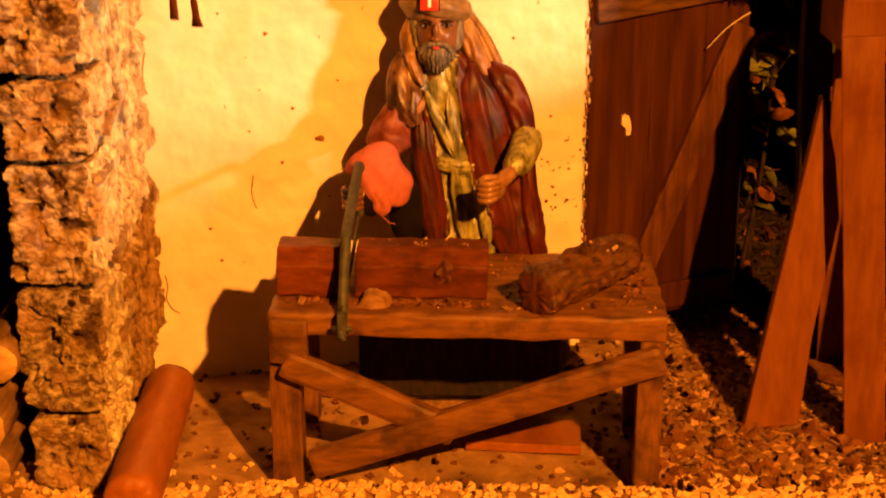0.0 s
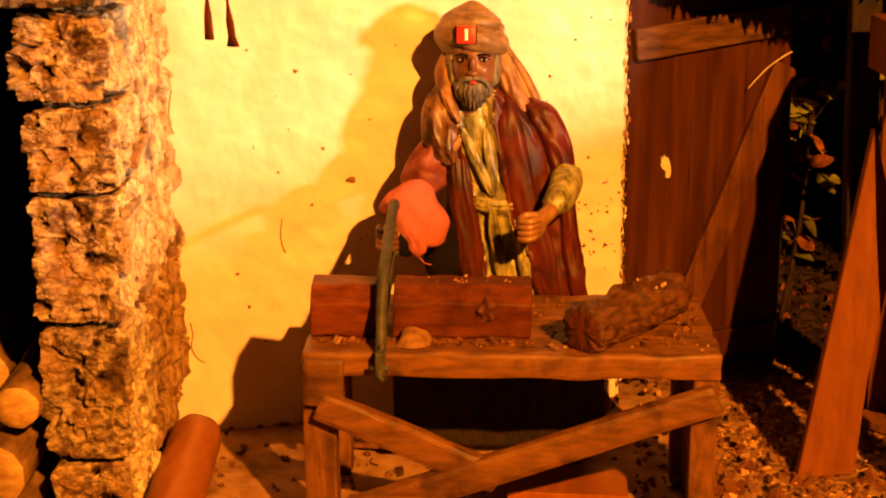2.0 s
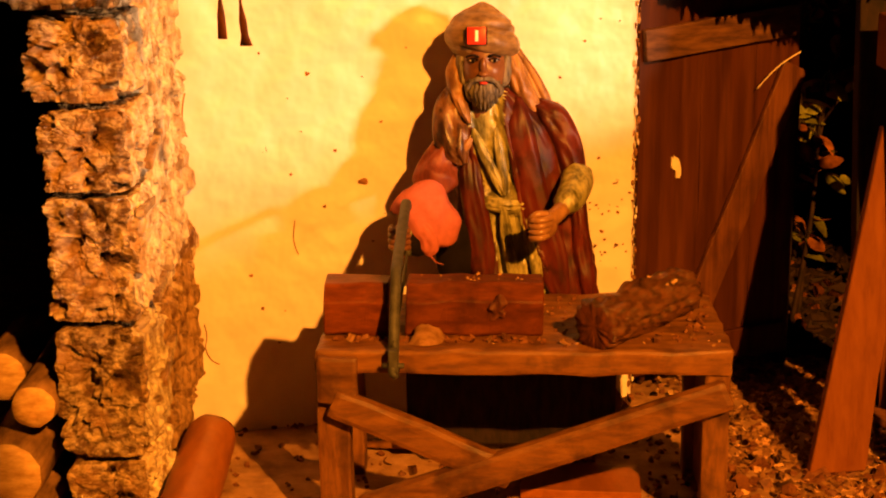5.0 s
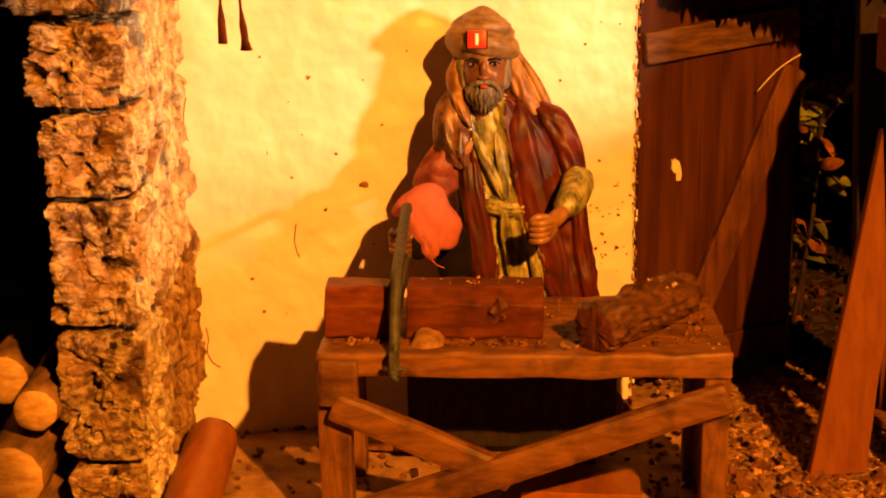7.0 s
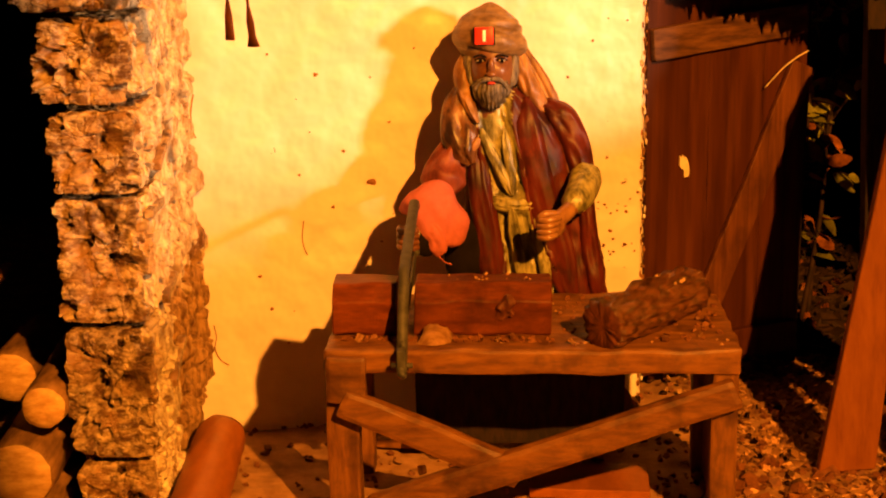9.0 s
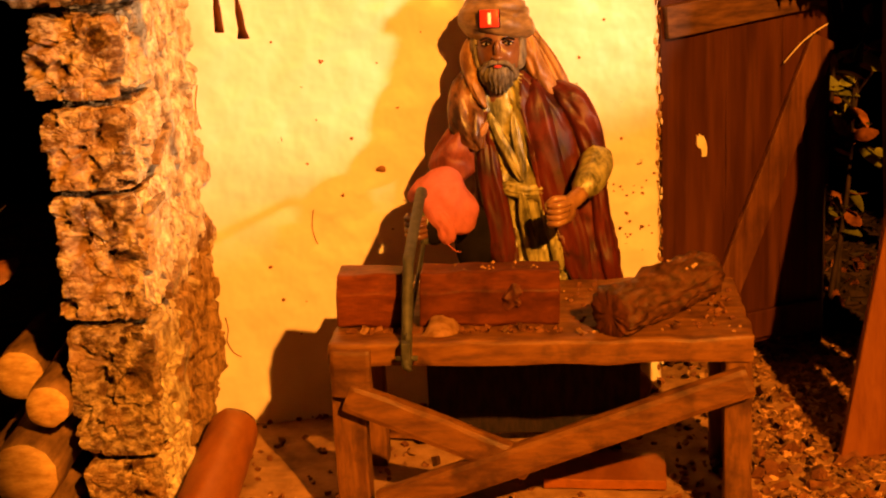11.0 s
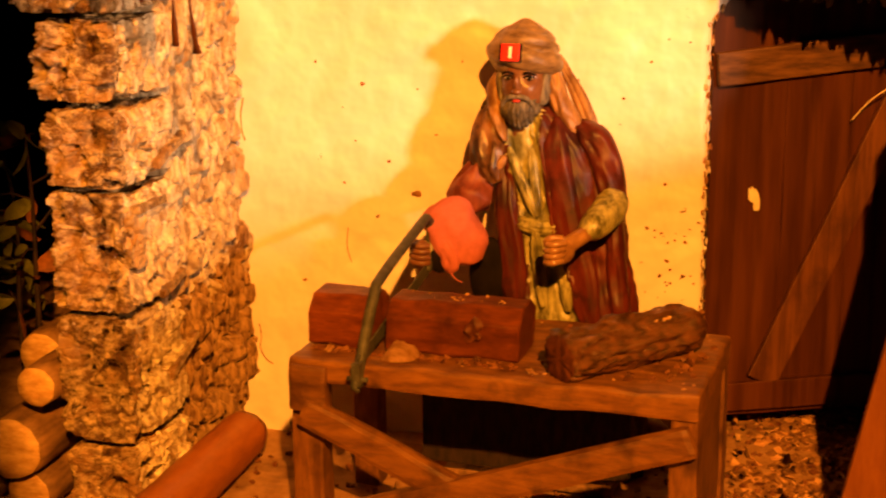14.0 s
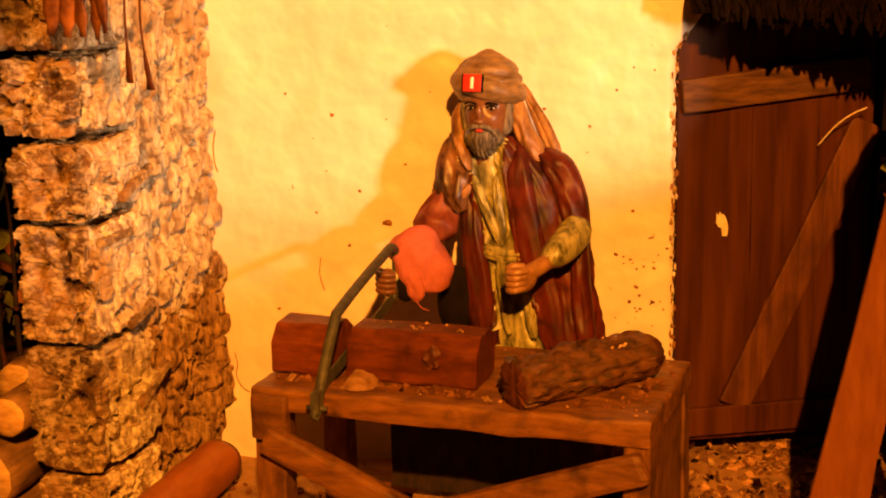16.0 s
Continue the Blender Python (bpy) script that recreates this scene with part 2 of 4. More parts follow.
def ring_loft(rings, cap=True):
    """Joins rings of equally many points into one skin."""
    bm = bmesh.new()
    rows = [[bm.verts.new(p) for p in r] for r in rings]
    k = len(rows[0])
    for a, b in zip(rows, rows[1:]):
        for i in range(k):
            bm.faces.new((a[i], a[(i + 1) % k], b[(i + 1) % k], b[i]))
    if cap:
        bm.faces.new(rows[0][::-1])
        bm.faces.new(rows[-1])
    return bm


def tube(points, radius, sides=10, taper=None, flat=1.0):
    """A round bar along points; radius may be one number or one a point."""
    pts = [Vector(p) for p in points]
    rad = radius if isinstance(radius, (list, tuple)) else [radius] * len(pts)
    rings = []
    up = Vector((0.13, 0.31, 0.94))
    for i, p in enumerate(pts):
        d = (pts[min(i + 1, len(pts) - 1)] - pts[max(i - 1, 0)]).normalized()
        u = d.cross(up)
        if u.length < 0.1:
            u = d.cross(Vector((1, 0, 0)))
        u.normalize()
        w = d.cross(u)
        rings.append([p + (u * math.cos(a) + w * math.sin(a) * flat) * rad[i] for a in (2 * math.pi * k / sides for k in range(sides))])
    return ring_loft(rings)


def smooth_path(points, steps=6):
    """A Catmull-Rom line through points."""
    p = [Vector(q) for q in points]
    p = [p[0]] + p + [p[-1]]
    out = []
    for i in range(1, len(p) - 2):
        for s in range(steps):
            t = s / steps
            out.append(0.5 * (2 * p[i] + (p[i + 1] - p[i - 1]) * t + (2 * p[i - 1] - 5 * p[i] + 4 * p[i + 1] - p[i + 2]) * t * t + (3 * p[i] - p[i - 1] - 3 * p[i + 1] + p[i + 2]) * t ** 3))
    out.append(p[-2])
    return out


def join(bms):
    """Several bmeshes as one; each may bring a material number."""
    out = bmesh.new()
    for item in bms:
        bm, slot = item if isinstance(item, tuple) else (item, 0)
        verts = {v: out.verts.new(v.co) for v in bm.verts}
        for f in bm.faces:
            g = out.faces.new([verts[v] for v in f.verts])
            g.material_index = slot if slot >= 0 else f.material_index
        bm.free()
    return out


def fractal(p, freq, octaves=4):
    return noise.fractal(p * freq, 1.0, 2.0, octaves)


# ---- setting ----
def mound(x, y):
    """The bank of sawdust before the bench."""
    def ease(t):
        t = max(0.0, min(1.0, t))
        return t * t * (3 - 2 * t)
    return 0.0135 * ease((-0.030 - y) / 0.028) * ease((x + 0.185) / 0.05) * ease((y + 0.36) / 0.1)


def ground():
    bm = bmesh.new()
    bmesh.ops.create_grid(bm, x_segments=150, y_segments=150, size=0.5)
    for v in bm.verts:
        p = v.co
        v.co.z = -0.003 + 0.0022 * fractal(p, 22) + 0.0012 * noise.noise(p * 120) + mound(p.x, p.y)
    # the sheet goes on to the walls
    edge = [e for e in bm.edges if e.is_boundary]
    grown = bmesh.ops.extrude_edge_only(bm, edges=edge)
    for v in grown["geom"]:
        if isinstance(v, bmesh.types.BMVert):
            v.co.x *= 4.2
            v.co.y *= 4.2
            v.co.z = -0.003
    ob = part("ground", bm, "sand", smooth=True)
    return tagged(ob, label="uneven sandy orange ground strewn with sawdust", category="ground", kind="structure")


ground()
WALL_A, WALL_B = Vector((-0.33, 0.138, 0)), Vector((0.0935, 0.2472, 0))


def plaster_wall():
    """The cream wall behind the figure, with a worn arris at its free end and the start of an arch."""
    d = (WALL_B - WALL_A)
    L = d.length
    d.normalize()
    n = Vector((d.y, -d.x, 0))
    nu, nz, H = 110, 120, 0.52
    thick = 0.022
    bm = bmesh.new()
    front, back = [], []
    for j in range(nz + 1):
        z = H * j / nz - 0.01
        end = L + 0.0016 * noise.noise(Vector((0, 0, z * 90))) + 0.001 * noise.noise(Vector((3, 0, z * 300)))
        if z > 0.328:
            end += 0.55 * (z - 0.328) ** 1.5 + (z - 0.328) * 0.6
        rf, rb = [], []
        for i in range(nu + 1):
            p = WALL_A + d * (end * i / nu) + Vector((0, 0, z))
            lump = 0.0022 * fractal(p, 17, 3) + 0.0008 * noise.noise(p * 80)
            edge = max(0.0, (i / nu - 0.985) / 0.015)
            p2 = p + n * (lump - 0.003 * edge * edge)
            rf.append(bm.verts.new(p2))
            rb.append(bm.verts.new(p - n * thick))
        front.append(rf)
        back.append(rb)
    for j in range(nz):
        for i in range(nu):
            bm.faces.new((front[j][i], front[j][i + 1], front[j + 1][i + 1], front[j + 1][i]))
        bm.faces.new((back[j][0], back[j + 1][0], back[j + 1][nu], back[j][nu]))
        bm.faces.new((front[j][nu], back[j][nu], back[j + 1][nu], front[j + 1][nu]))
    ob = part("wall_north", bm, "plaster", smooth=True)
    tagged(ob, label="lumpy cream plaster wall with dark flecks and a worn edge", category="wall", kind="structure")
    return d, n


WALL_D, WALL_N = plaster_wall()


def on_wall(s, z, out=0.0):
    """A place on the plaster wall at world x = s."""
    k = (s - WALL_A.x) / WALL_D.x
    p = WALL_A + WALL_D * k + Vector((0, 0, z))
    return p + WALL_N * (0.0022 * fractal(p, 17, 3) + 0.0008 * noise.noise(p * 80) + out)


def enclosure():
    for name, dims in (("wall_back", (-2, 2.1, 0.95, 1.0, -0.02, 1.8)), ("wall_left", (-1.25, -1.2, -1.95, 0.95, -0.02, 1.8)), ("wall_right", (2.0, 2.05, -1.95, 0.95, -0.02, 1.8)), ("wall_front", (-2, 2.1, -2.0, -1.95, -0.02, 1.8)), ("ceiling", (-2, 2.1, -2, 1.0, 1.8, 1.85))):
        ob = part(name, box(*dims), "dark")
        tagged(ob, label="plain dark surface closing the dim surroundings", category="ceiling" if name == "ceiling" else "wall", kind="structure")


enclosure()
# unseen blockers: keep the side lamp off the lower wall, the bench and the door
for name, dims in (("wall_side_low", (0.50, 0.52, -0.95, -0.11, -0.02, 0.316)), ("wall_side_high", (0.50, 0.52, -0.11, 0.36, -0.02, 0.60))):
    tagged(part(name, box(*dims), "dark"), label="unseen dark screen added to block the side lamp", category="wall", kind="structure")


def plates(p, size, seed=0.0):
    """Broken plates: a random height for each, and how near the crack between two of them lies."""
    q = Vector((p.x / size[0] + seed, p.y / size[1], p.z / size[2]))
    d, c = noise.voronoi(q)
    h = math.sin(c[0].x * 127.1 + c[0].y * 311.7 + c[0].z * 74.7)
    return h, max(0.0, 1 - (d[1] - d[0]) / 0.16)


def stone_block(z0, z1, seed, x0=-0.306, x1=-0.2505, y0=-0.047, y1=0.034, pits=()):
    """A crumbled block: worn edges, stepped broken plates, gouged holes with a lump left in them."""
    rng = random.Random(seed)
    bm = box(x0, x1, y0, y1, z0, z1, 0.004, 0)
    bmesh.ops.subdivide_edges(bm, edges=[e for e in bm.edges if e.calc_length() > 0.02], cuts=62, use_grid_fill=True)
    mid = Vector(((x0 + x1) / 2, (y0 + y1) / 2, (z0 + z1) / 2))
    holes = [(Vector((x0 + (x1 - x0) * u, y0, z0 + (z1 - z0) * w)), r) for u, w, r in pits]
    holes += [(Vector((x1, rng.uniform(y0 + 0.012, y1 - 0.01), rng.uniform(z0 + 0.01, z1 - 0.01))), rng.uniform(0.003, 0.007)) for _ in range(4)]
    holes += [(Vector((rng.uniform(x0, x1), y0, rng.uniform(z0, z1))), rng.uniform(0.002, 0.0042)) for _ in range(9)]
    for v in bm.verts:
        p = v.co.copy()
        away = (p - mid)
        away = Vector((away.x / (x1 - x0), away.y / (y1 - y0), away.z / (z1 - z0) * 0.6)).normalized()
        w = p + noise.noise_vector(p * 70) * 0.0035
        h1, c1 = plates(w, (0.017, 0.020, 0.014), seed)
        h2, c2 = plates(w, (0.0062, 0.0075, 0.0052), seed + 9)
        void = min(1.0, max(0.0, (noise.noise(w * 58 + Vector((seed, 0, 7))) - 0.20) / 0.12))
        k = 0.0024 * h1 - 0.0012 * c1 * c1 + 0.0010 * h2 - 0.0006 * c2 + 0.0020 * fractal(p + Vector((seed, 4, 0)), 55) + 0.0006 * noise.noise(Vector((p.x * 70, p.y * 70, p.z * 800))) - 0.0050 * void
        for c, r in holes:
            dist = (p - c).length + 0.0035 * noise.noise(p * 190)
            if dist < r:
                k -= 0.017 * min(1.0, (1 - dist / r) * 2.2)
        near = min(abs(p.x - x0), abs(p.x - x1)) + min(abs(p.z - z0), abs(p.z - z1))
        k -= 0.0035 * max(0.0, 1 - near / 0.008) * (0.6 + noise.noise(p * 60))
        if abs(p.z - z0) < 0.004 or abs(p.z - z1) < 0.004:
            k = min(k, 0.0006)
        v.co = p + away * k
    for f in bm.faces:
        c = f.calc_center_median()
        f.material_index = 1 if c.x > x1 - 0.006 and c.y > y0 + 0.012 + 0.010 * noise.noise(c * 90) else 0
    return bm


def pillar():
    """The end of a ruined side wall: stacked blocks before a torn core."""
    top = thing("stone_pillar", label="crumbling ochre stone pillar of stacked pitted blocks", category="pillar")
    joints = [-0.004, 0.057, 0.150, 0.2365, 0.2935, 0.352, 0.45]
    pits = (((0.7, 0.5, 0.008),), ((0.36, 0.60, 0.010), (0.80, 0.58, 0.011), (0.3, 0.25, 0.005)), ((0.22, 0.62, 0.0075), (0.88, 0.44, 0.011), (0.62, 0.9, 0.007), (0.05, 0.12, 0.008)), ((0.72, 0.66, 0.0105), (0.40, 0.55, 0.004), (0.1, 0.9, 0.006)), ((0.1, 0.40, 0.009), (0.35, 0.36, 0.006), (0.75, 0.75, 0.007)), ((0.5, 0.3, 0.008), (0.2, 0.2, 0.006)))
    for k, (a, b) in enumerate(zip(joints, joints[1:])):
        dx = (0.002, -0.001, 0.0, 0.0015, -0.006, -0.016)[k]
        part("block", stone_block(a + 0.0024, b - 0.0024, 3.1 * k + 1, x0=-0.306 + dx, y0=-0.047 - (0.002 if k % 2 else 0), pits=pits[k]), ["stone", "bark_face"], top, smooth=False)
    # torn core behind the blocks, seen along its long side
    bm = box(-0.30, -0.2565, 0.030, 0.172, -0.004, 0.46, 0.003, 0)
    bmesh.ops.subdivide_edges(bm, edges=[e for e in bm.edges if e.calc_length() > 0.1], cuts=210, use_grid_fill=True)
    for v in bm.verts:
        p = v.co.copy()
        if p.x > -0.27:
            w = Vector((0, p.y, p.z)) + noise.noise_vector(p * 60) * 0.004
            h1, c1 = plates(w, (1, 0.016, 0.034), 2.0)
            h2, c2 = plates(w, (1, 0.0060, 0.016), 5.0)
            k = 0.0046 * h1 - 0.0075 * c1 + 0.0026 * h2 - 0.0036 * c2 + 0.0030 * fractal(p, 30) + 0.0009 * noise.noise(Vector((p.y * 700, 3, p.z * 90)))
            v.co.x = p.x + k
    # below a ragged line the core turns brown, which also paints in shade
    for f in bm.faces:
        c = f.calc_center_median()
        f.material_index = 1 if c.z < 0.150 + 0.05 * noise.noise(Vector((1, c.y * 60, c.z * 25))) - 0.5 * max(0.0, 0.07 - c.y) else 0
    part("torn_core", bm, ["bark_face", "core_brown"], top, label="fibrous torn cream core", smooth=False)
    # slanting mortar ridges on the flank
    for y0, z0, y1, z1 in ((0.0, 0.247, 0.045, 0.262), (0.005, 0.093, 0.05, 0.112), (-0.03, 0.222, 0.012, 0.222), (0.0, 0.155, 0.035, 0.163)):
        part("ridge", beam((-0.2485, y0, z0), (-0.2500, y1, z1), 0.006, 0.006, (1, 0, 0), 0.0012, 0.0012, y0), "stone", top)
    return top


pillar()


# ---- door ----
DOOR = Vector((0.0965, 0.2515, 0))
DOOR_YAW = math.degrees(math.atan2(0.07, 0.135))


def door():
    """A ledged plank door, hinged at the plaster wall's free end."""
    top = thing("plank_door", pose(DOOR.x, DOOR.y, 0.006, 0, 0, DOOR_YAW), label="dark brown plank door with a worn rail and brace, ajar", category="door")
    widths = [-0.002, 0.058, 0.112, 0.156]
    for k, (a, b) in enumerate(zip(widths, widths[1:])):
        part("plank", box(a + 0.0001, b - 0.0001, 0, 0.008, 0.008, 0.40, 0.0004, 6, 0.0006, 50, k), "door", top)
    part("upper_rail", beam((0.0, -0.003, 0.288), (0.15, -0.003, 0.302), 0.026, 0.007, (0, -1, 0), 0.0012, 0.0008, 3), "door_rail", top, "worn brown rail")
    part("lower_rail", beam((0.002, -0.003, 0.024), (0.15, -0.003, 0.026), 0.024, 0.006, (0, -1, 0), 0.0012, 0.0006, 5), "door", top)
    part("brace", beam((0.046, -0.003, 0.036), (0.150, -0.003, 0.262), 0.026, 0.005, (0, -1, 0), 0.0012, 0.0008, 7), "door_brace", top, "slanting worn brace")
    # bared flake on the boards
    bm = bmesh.new()
    rim = []
    rng = random.Random(5)
    for k in range(16):
        a = 2 * math.pi * k / 16
        r = 1 + 0.35 * rng.uniform(-1, 1)
        rim.append(bm.verts.new((0.0345 + 0.0038 * r * math.cos(a) + 0.002 * math.sin(a), -0.0016, 0.187 - 0.009 * r * math.sin(a))))
    f = bm.faces.new(rim)
    ex = bmesh.ops.extrude_face_region(bm, geom=[f])
    bmesh.ops.translate(bm, vec=(0, 0.0015, 0), verts=[v for v in ex["geom"] if isinstance(v, bmesh.types.BMVert)])
    part("bared_flake", bm, "flake", top, "pale cream patch of bared wood")
    return top


door()


# ---- workbench ----
TOP = 0.1315


def workbench():
    top = thing("workbench", label="small reddish brown wooden workbench with crossed braces", category="workbench")
    part("tabletop", box(-0.1365, 0.1365, -0.038, 0.098, TOP - 0.017, TOP, 0.0025, 14, 0.0016, 55), "bench", top)
    for x0, x1, y0, y1 in ((-0.1365, -0.1150, -0.034, -0.014), (0.1180, 0.1358, -0.034, -0.015), (-0.1365, -0.117, 0.076, 0.095), (0.1180, 0.1358, 0.076, 0.095)):
        part("leg", box(x0, x1, y0, y1, -0.004, TOP - 0.016, 0.002, 5, 0.001, 45, x0 * 9), "bench_up", top)
    part("end_panel", box(0.1255, 0.1335, -0.016, 0.078, 0.0, TOP - 0.0165, 0.001, 4, 0.0005), "bench_up", top)
    part("long_brace", beam((-0.108, -0.040, 0.0190), (0.1345, -0.040, 0.1035), 0.0215, 0.012, (0, -1, 0), 0.0045, 0.0016, 2), "bench", top)
    part("short_brace", beam((-0.126, -0.0395, 0.0970), (-0.006, -0.0385, 0.0450), 0.0215, 0.010, (0, -1, 0), 0.004, 0.0018, 4), "bench", top)
    part("bracket", box(-0.1355, -0.1085, -0.0425, -0.0325, 0.0950, 0.1285, 0.003, 4, 0.0014, 60), "bench", top)
    # added board: keeps the space behind the bench as black as deep shade
    part("back_panel", box(-0.086, 0.069, 0.086, 0.093, 0.018, 0.0825, 0.001, 4, 0.0006), "thatch", top, "added dark board standing for the shade behind the bench")
    part("back_rail", box(-0.117, 0.118, 0.084, 0.094, 0.082, TOP - 0.0165, 0.0015, 4, 0.0006), "bench", top)
    return top


workbench()


BEAM = [(-0.0215, -0.0195), (-0.0215, 0.0030), (-0.0110, 0.0135), (0.0120, 0.0135), (0.0215, 0.0050), (0.0215, -0.0170), (0.0180, -0.0212), (-0.0190, -0.0212)]


def sawn_beam(name, x0, x1, y, z, label, seed):
    """An eight-sided beam that lies along the bench."""
    n = 10
    rings = []
    for i in range(n + 1):
        x = x0 + (x1 - x0) * i / n
        ring = []
        for u, w in BEAM:
            p = Vector((x, y + u, z + w))
            ring.append(p + noise.noise_vector(p * 50 + Vector((seed, 0, 0))) * 0.0020)
        rings.append(ring)
    bm = ring_loft(rings)
    bmesh.ops.bevel(bm, geom=bm.edges[:], offset=0.0009, segments=1, affect="EDGES")
    ob = part(name, bm, "beam")
    return tagged(ob, label=label, category="timber")


sawn_beam("sawn_beam", -0.1340, -0.0903, 0.0125, 0.1527, "short sawn-off end of a red-brown eight-sided beam", 1)
sawn_beam("sawn_beam", -0.0782, 0.0135, 0.0140, 0.1527, "red-brown eight-sided beam half sawn through", 2)


def round_log(a, b, r, mats, rough=0.0012, bark=0.0, sides=28, seed=0.0, rings=26):
    """A log with its two cut ends; bark gives ridges along it."""
    a, b = Vector(a), Vector(b)
    d = (b - a).normalized()
    u = d.cross(Vector((0, 0, 1))).normalized()
    w = u.cross(d)
    rows = []
    for i in range(rings + 1):
        t = i / rings
        c = a.lerp(b, t)
        row = []
        for k in range(sides):
            ang = 2 * math.pi * k / sides
            q = Vector((math.cos(ang) * 2, math.sin(ang) * 2, t * (b - a).length * 14 + seed))
            rr = r * (1 + 0.05 * noise.noise(q)) + rough * noise.noise(q * 5) + bark * (abs(noise.noise(Vector((math.cos(ang) * 6, math.sin(ang) * 6, t * 3 + seed)))) - 0.25)
            if i in (0, rings):
                rr -= 0.0012
            if bark > 0.004:
                rr *= min(1.0, 0.55 + (rings - i) / rings * 4)
            row.append(c + (u * math.cos(ang) + w * math.sin(ang)) * rr)
        rows.append(row)
    bm = ring_loft(rows, cap=False)
    bm.verts.ensure_lookup_table()
    for s, first in ((a, 0), (b, rings * sides)):
        bm.verts.ensure_lookup_table()
        rim = [bm.verts[first + k] for k in range(sides)]
        hub = bm.verts.new(s + noise.noise_vector(s * 99) * 0.001)
        inner = []
        for k in range(sides):
            v = rim[k]
            p = v.co.lerp(s, 0.5) + d * (0.0016 * noise.noise(v.co * 260) + 0.0010 * noise.noise(v.co * 90))
            inner.append(p)
        iv = [bm.verts.new(p) for p in inner]
        for k in range(sides):
            o1, o2 = rim[k], rim[(k + 1) % sides]
            f1 = bm.faces.new((o1, o2, iv[(k + 1) % sides], iv[k]))
            f2 = bm.faces.new((iv[k], iv[(k + 1) % sides], hub))
            f1.material_index = f2.material_index = 1
    return bm


ob = part("bark_log", round_log((0.046, -0.030, 0.1450), (0.119, 0.062, 0.1465), 0.0165, 0, 0.0030, 0.0065, 64, 3.0, 64), ["bark", "rust"], smooth=True)
tagged(ob, label="short rough log with dark cracked bark on the bench", category="log")
ob = part("lying_log", round_log((-0.2225, -0.100, 0.0175), (-0.2365, 0.098, 0.0175), 0.0195, 0, 0.0008, 0.0, 32, 8.0), ["log", "log"], smooth=True)
tagged(ob, label="smooth brown log lying on the sand beside the pillar", category="log")
for a, b, r, seed in (((-0.3205, -0.055, 0.097), (-0.335, 0.12, 0.098), 0.0155, 1), ((-0.3395, -0.062, 0.052), (-0.352, 0.12, 0.05), 0.0235, 2), ((-0.3705, 0.03, 0.0885), (-0.38, 0.16, 0.087), 0.019, 4), ((-0.336, -0.05, 0.0145), (-0.345, 0.12, 0.0145), 0.0175, 5), ((-0.383, -0.05, 0.018), (-0.39, 0.12, 0.018), 0.021, 6)):
    ob = part("stacked_log", round_log(a, b, r, 0, 0.001, 0.0015, 24, seed * 5.0, 14), ["stack_log", "cut_end"], smooth=True)
    tagged(ob, label="pale log with a rough sawn end in a stack", category="log", group="stacked logs beside the pillar")


# ---- saw ----
def bow_saw():
    """A bent steel bow with a thin toothed blade that runs in the beam's cut."""
    top = thing("bow_saw", pose(-0.0843, 0.0, 0.0), label="grey bent steel bow saw standing in the beam's cut", category="saw")
    line = smooth_path([(0, 0.097, 0.160), (0, 0.104, 0.187), (0, 0.098, 0.1990), (0, 0.082, 0.198), (0, 0.003, 0.1805), (0, -0.014, 0.170), (0, -0.046, 0.124), (0.001, -0.049, 0.1185)], 7)
    part("bow", tube(line, 0.0038, 12, flat=0.8), "steel", top, smooth=True)
    bm = beam((0, -0.044, 0.1335), (0, 0.097, 0.162), 0.009, 0.0012, (1, 0, 0), 0.0002, 0.0)
    part("blade", bm, "steel", top, "thin dark saw blade")
    clamp = part("clamp", box(-0.003, 0.003, -0.0500, -0.0410, 0.1185, 0.135, 0.001), "steel", top)
    part("peg", tube([(-0.007, -0.0455, 0.1235), (0.007, -0.0455, 0.1235)], 0.0018, 8), "steel", clamp, smooth=True)
    return top


bow_saw()


# ---- carved figure ----
def crease(p):
    """Sharp-edged folds."""
    return 1 - 2.6 * abs(noise.noise(p))


def lobe(c, r, seg=28, rings=20, turn=(0, 0, 0), wob=0.0, freq=60.0):
    bm = bmesh.new()
    bmesh.ops.create_uvsphere(bm, u_segments=seg, v_segments=rings, radius=1.0)
    rot = Euler([radians(a) for a in turn]).to_matrix()
    for v in bm.verts:
        p = rot @ Vector((v.co.x * r[0], v.co.y * r[1], v.co.z * r[2])) + Vector(c)
        v.co = p + noise.noise_vector(p * freq) * wob
    return bm


def drape(points, widths, thick, folds=3, depth=0.0018, steps=7, seed=0.0, sides=30):
    """A thick fold of cloth along points: flat in section, with ridges along it."""
    pts = smooth_path(points, steps)
    n = len(pts)
    rings = []
    for i, p in enumerate(pts):
        t = i / (n - 1) * (len(widths) - 1)
        k = min(int(t), len(widths) - 2)
        w = widths[k] + (widths[k + 1] - widths[k]) * (t - k)
        d = (pts[min(i + 1, n - 1)] - pts[max(i - 1, 0)]).normalized()
        s = d.cross(Vector((0, -1, 0)))
        s = s.normalized() if s.length > 0.05 else Vector((1, 0, 0))
        f = s.cross(d).normalized()
        close = min(1.0, 0.45 + 3 * min(i, n - 1 - i) / n)
        ring = []
        for a in range(sides):
            ang = 2 * math.pi * a / sides
            ridge = depth * (1.3 * crease(Vector((math.cos(ang) * folds * 0.8 + seed * 3, math.sin(ang) * 2, i * 0.12))) + 0.6 * crease(Vector((math.cos(ang) * folds * 1.7, seed, i * 0.25 + 2 * math.cos(ang)))) - 0.6)
            ring.append(p + s * math.cos(ang) * (w * close) + f * (math.sin(ang) * thick * close + ridge * abs(math.sin(ang))))
        rings.append(ring)
    return ring_loft(rings)


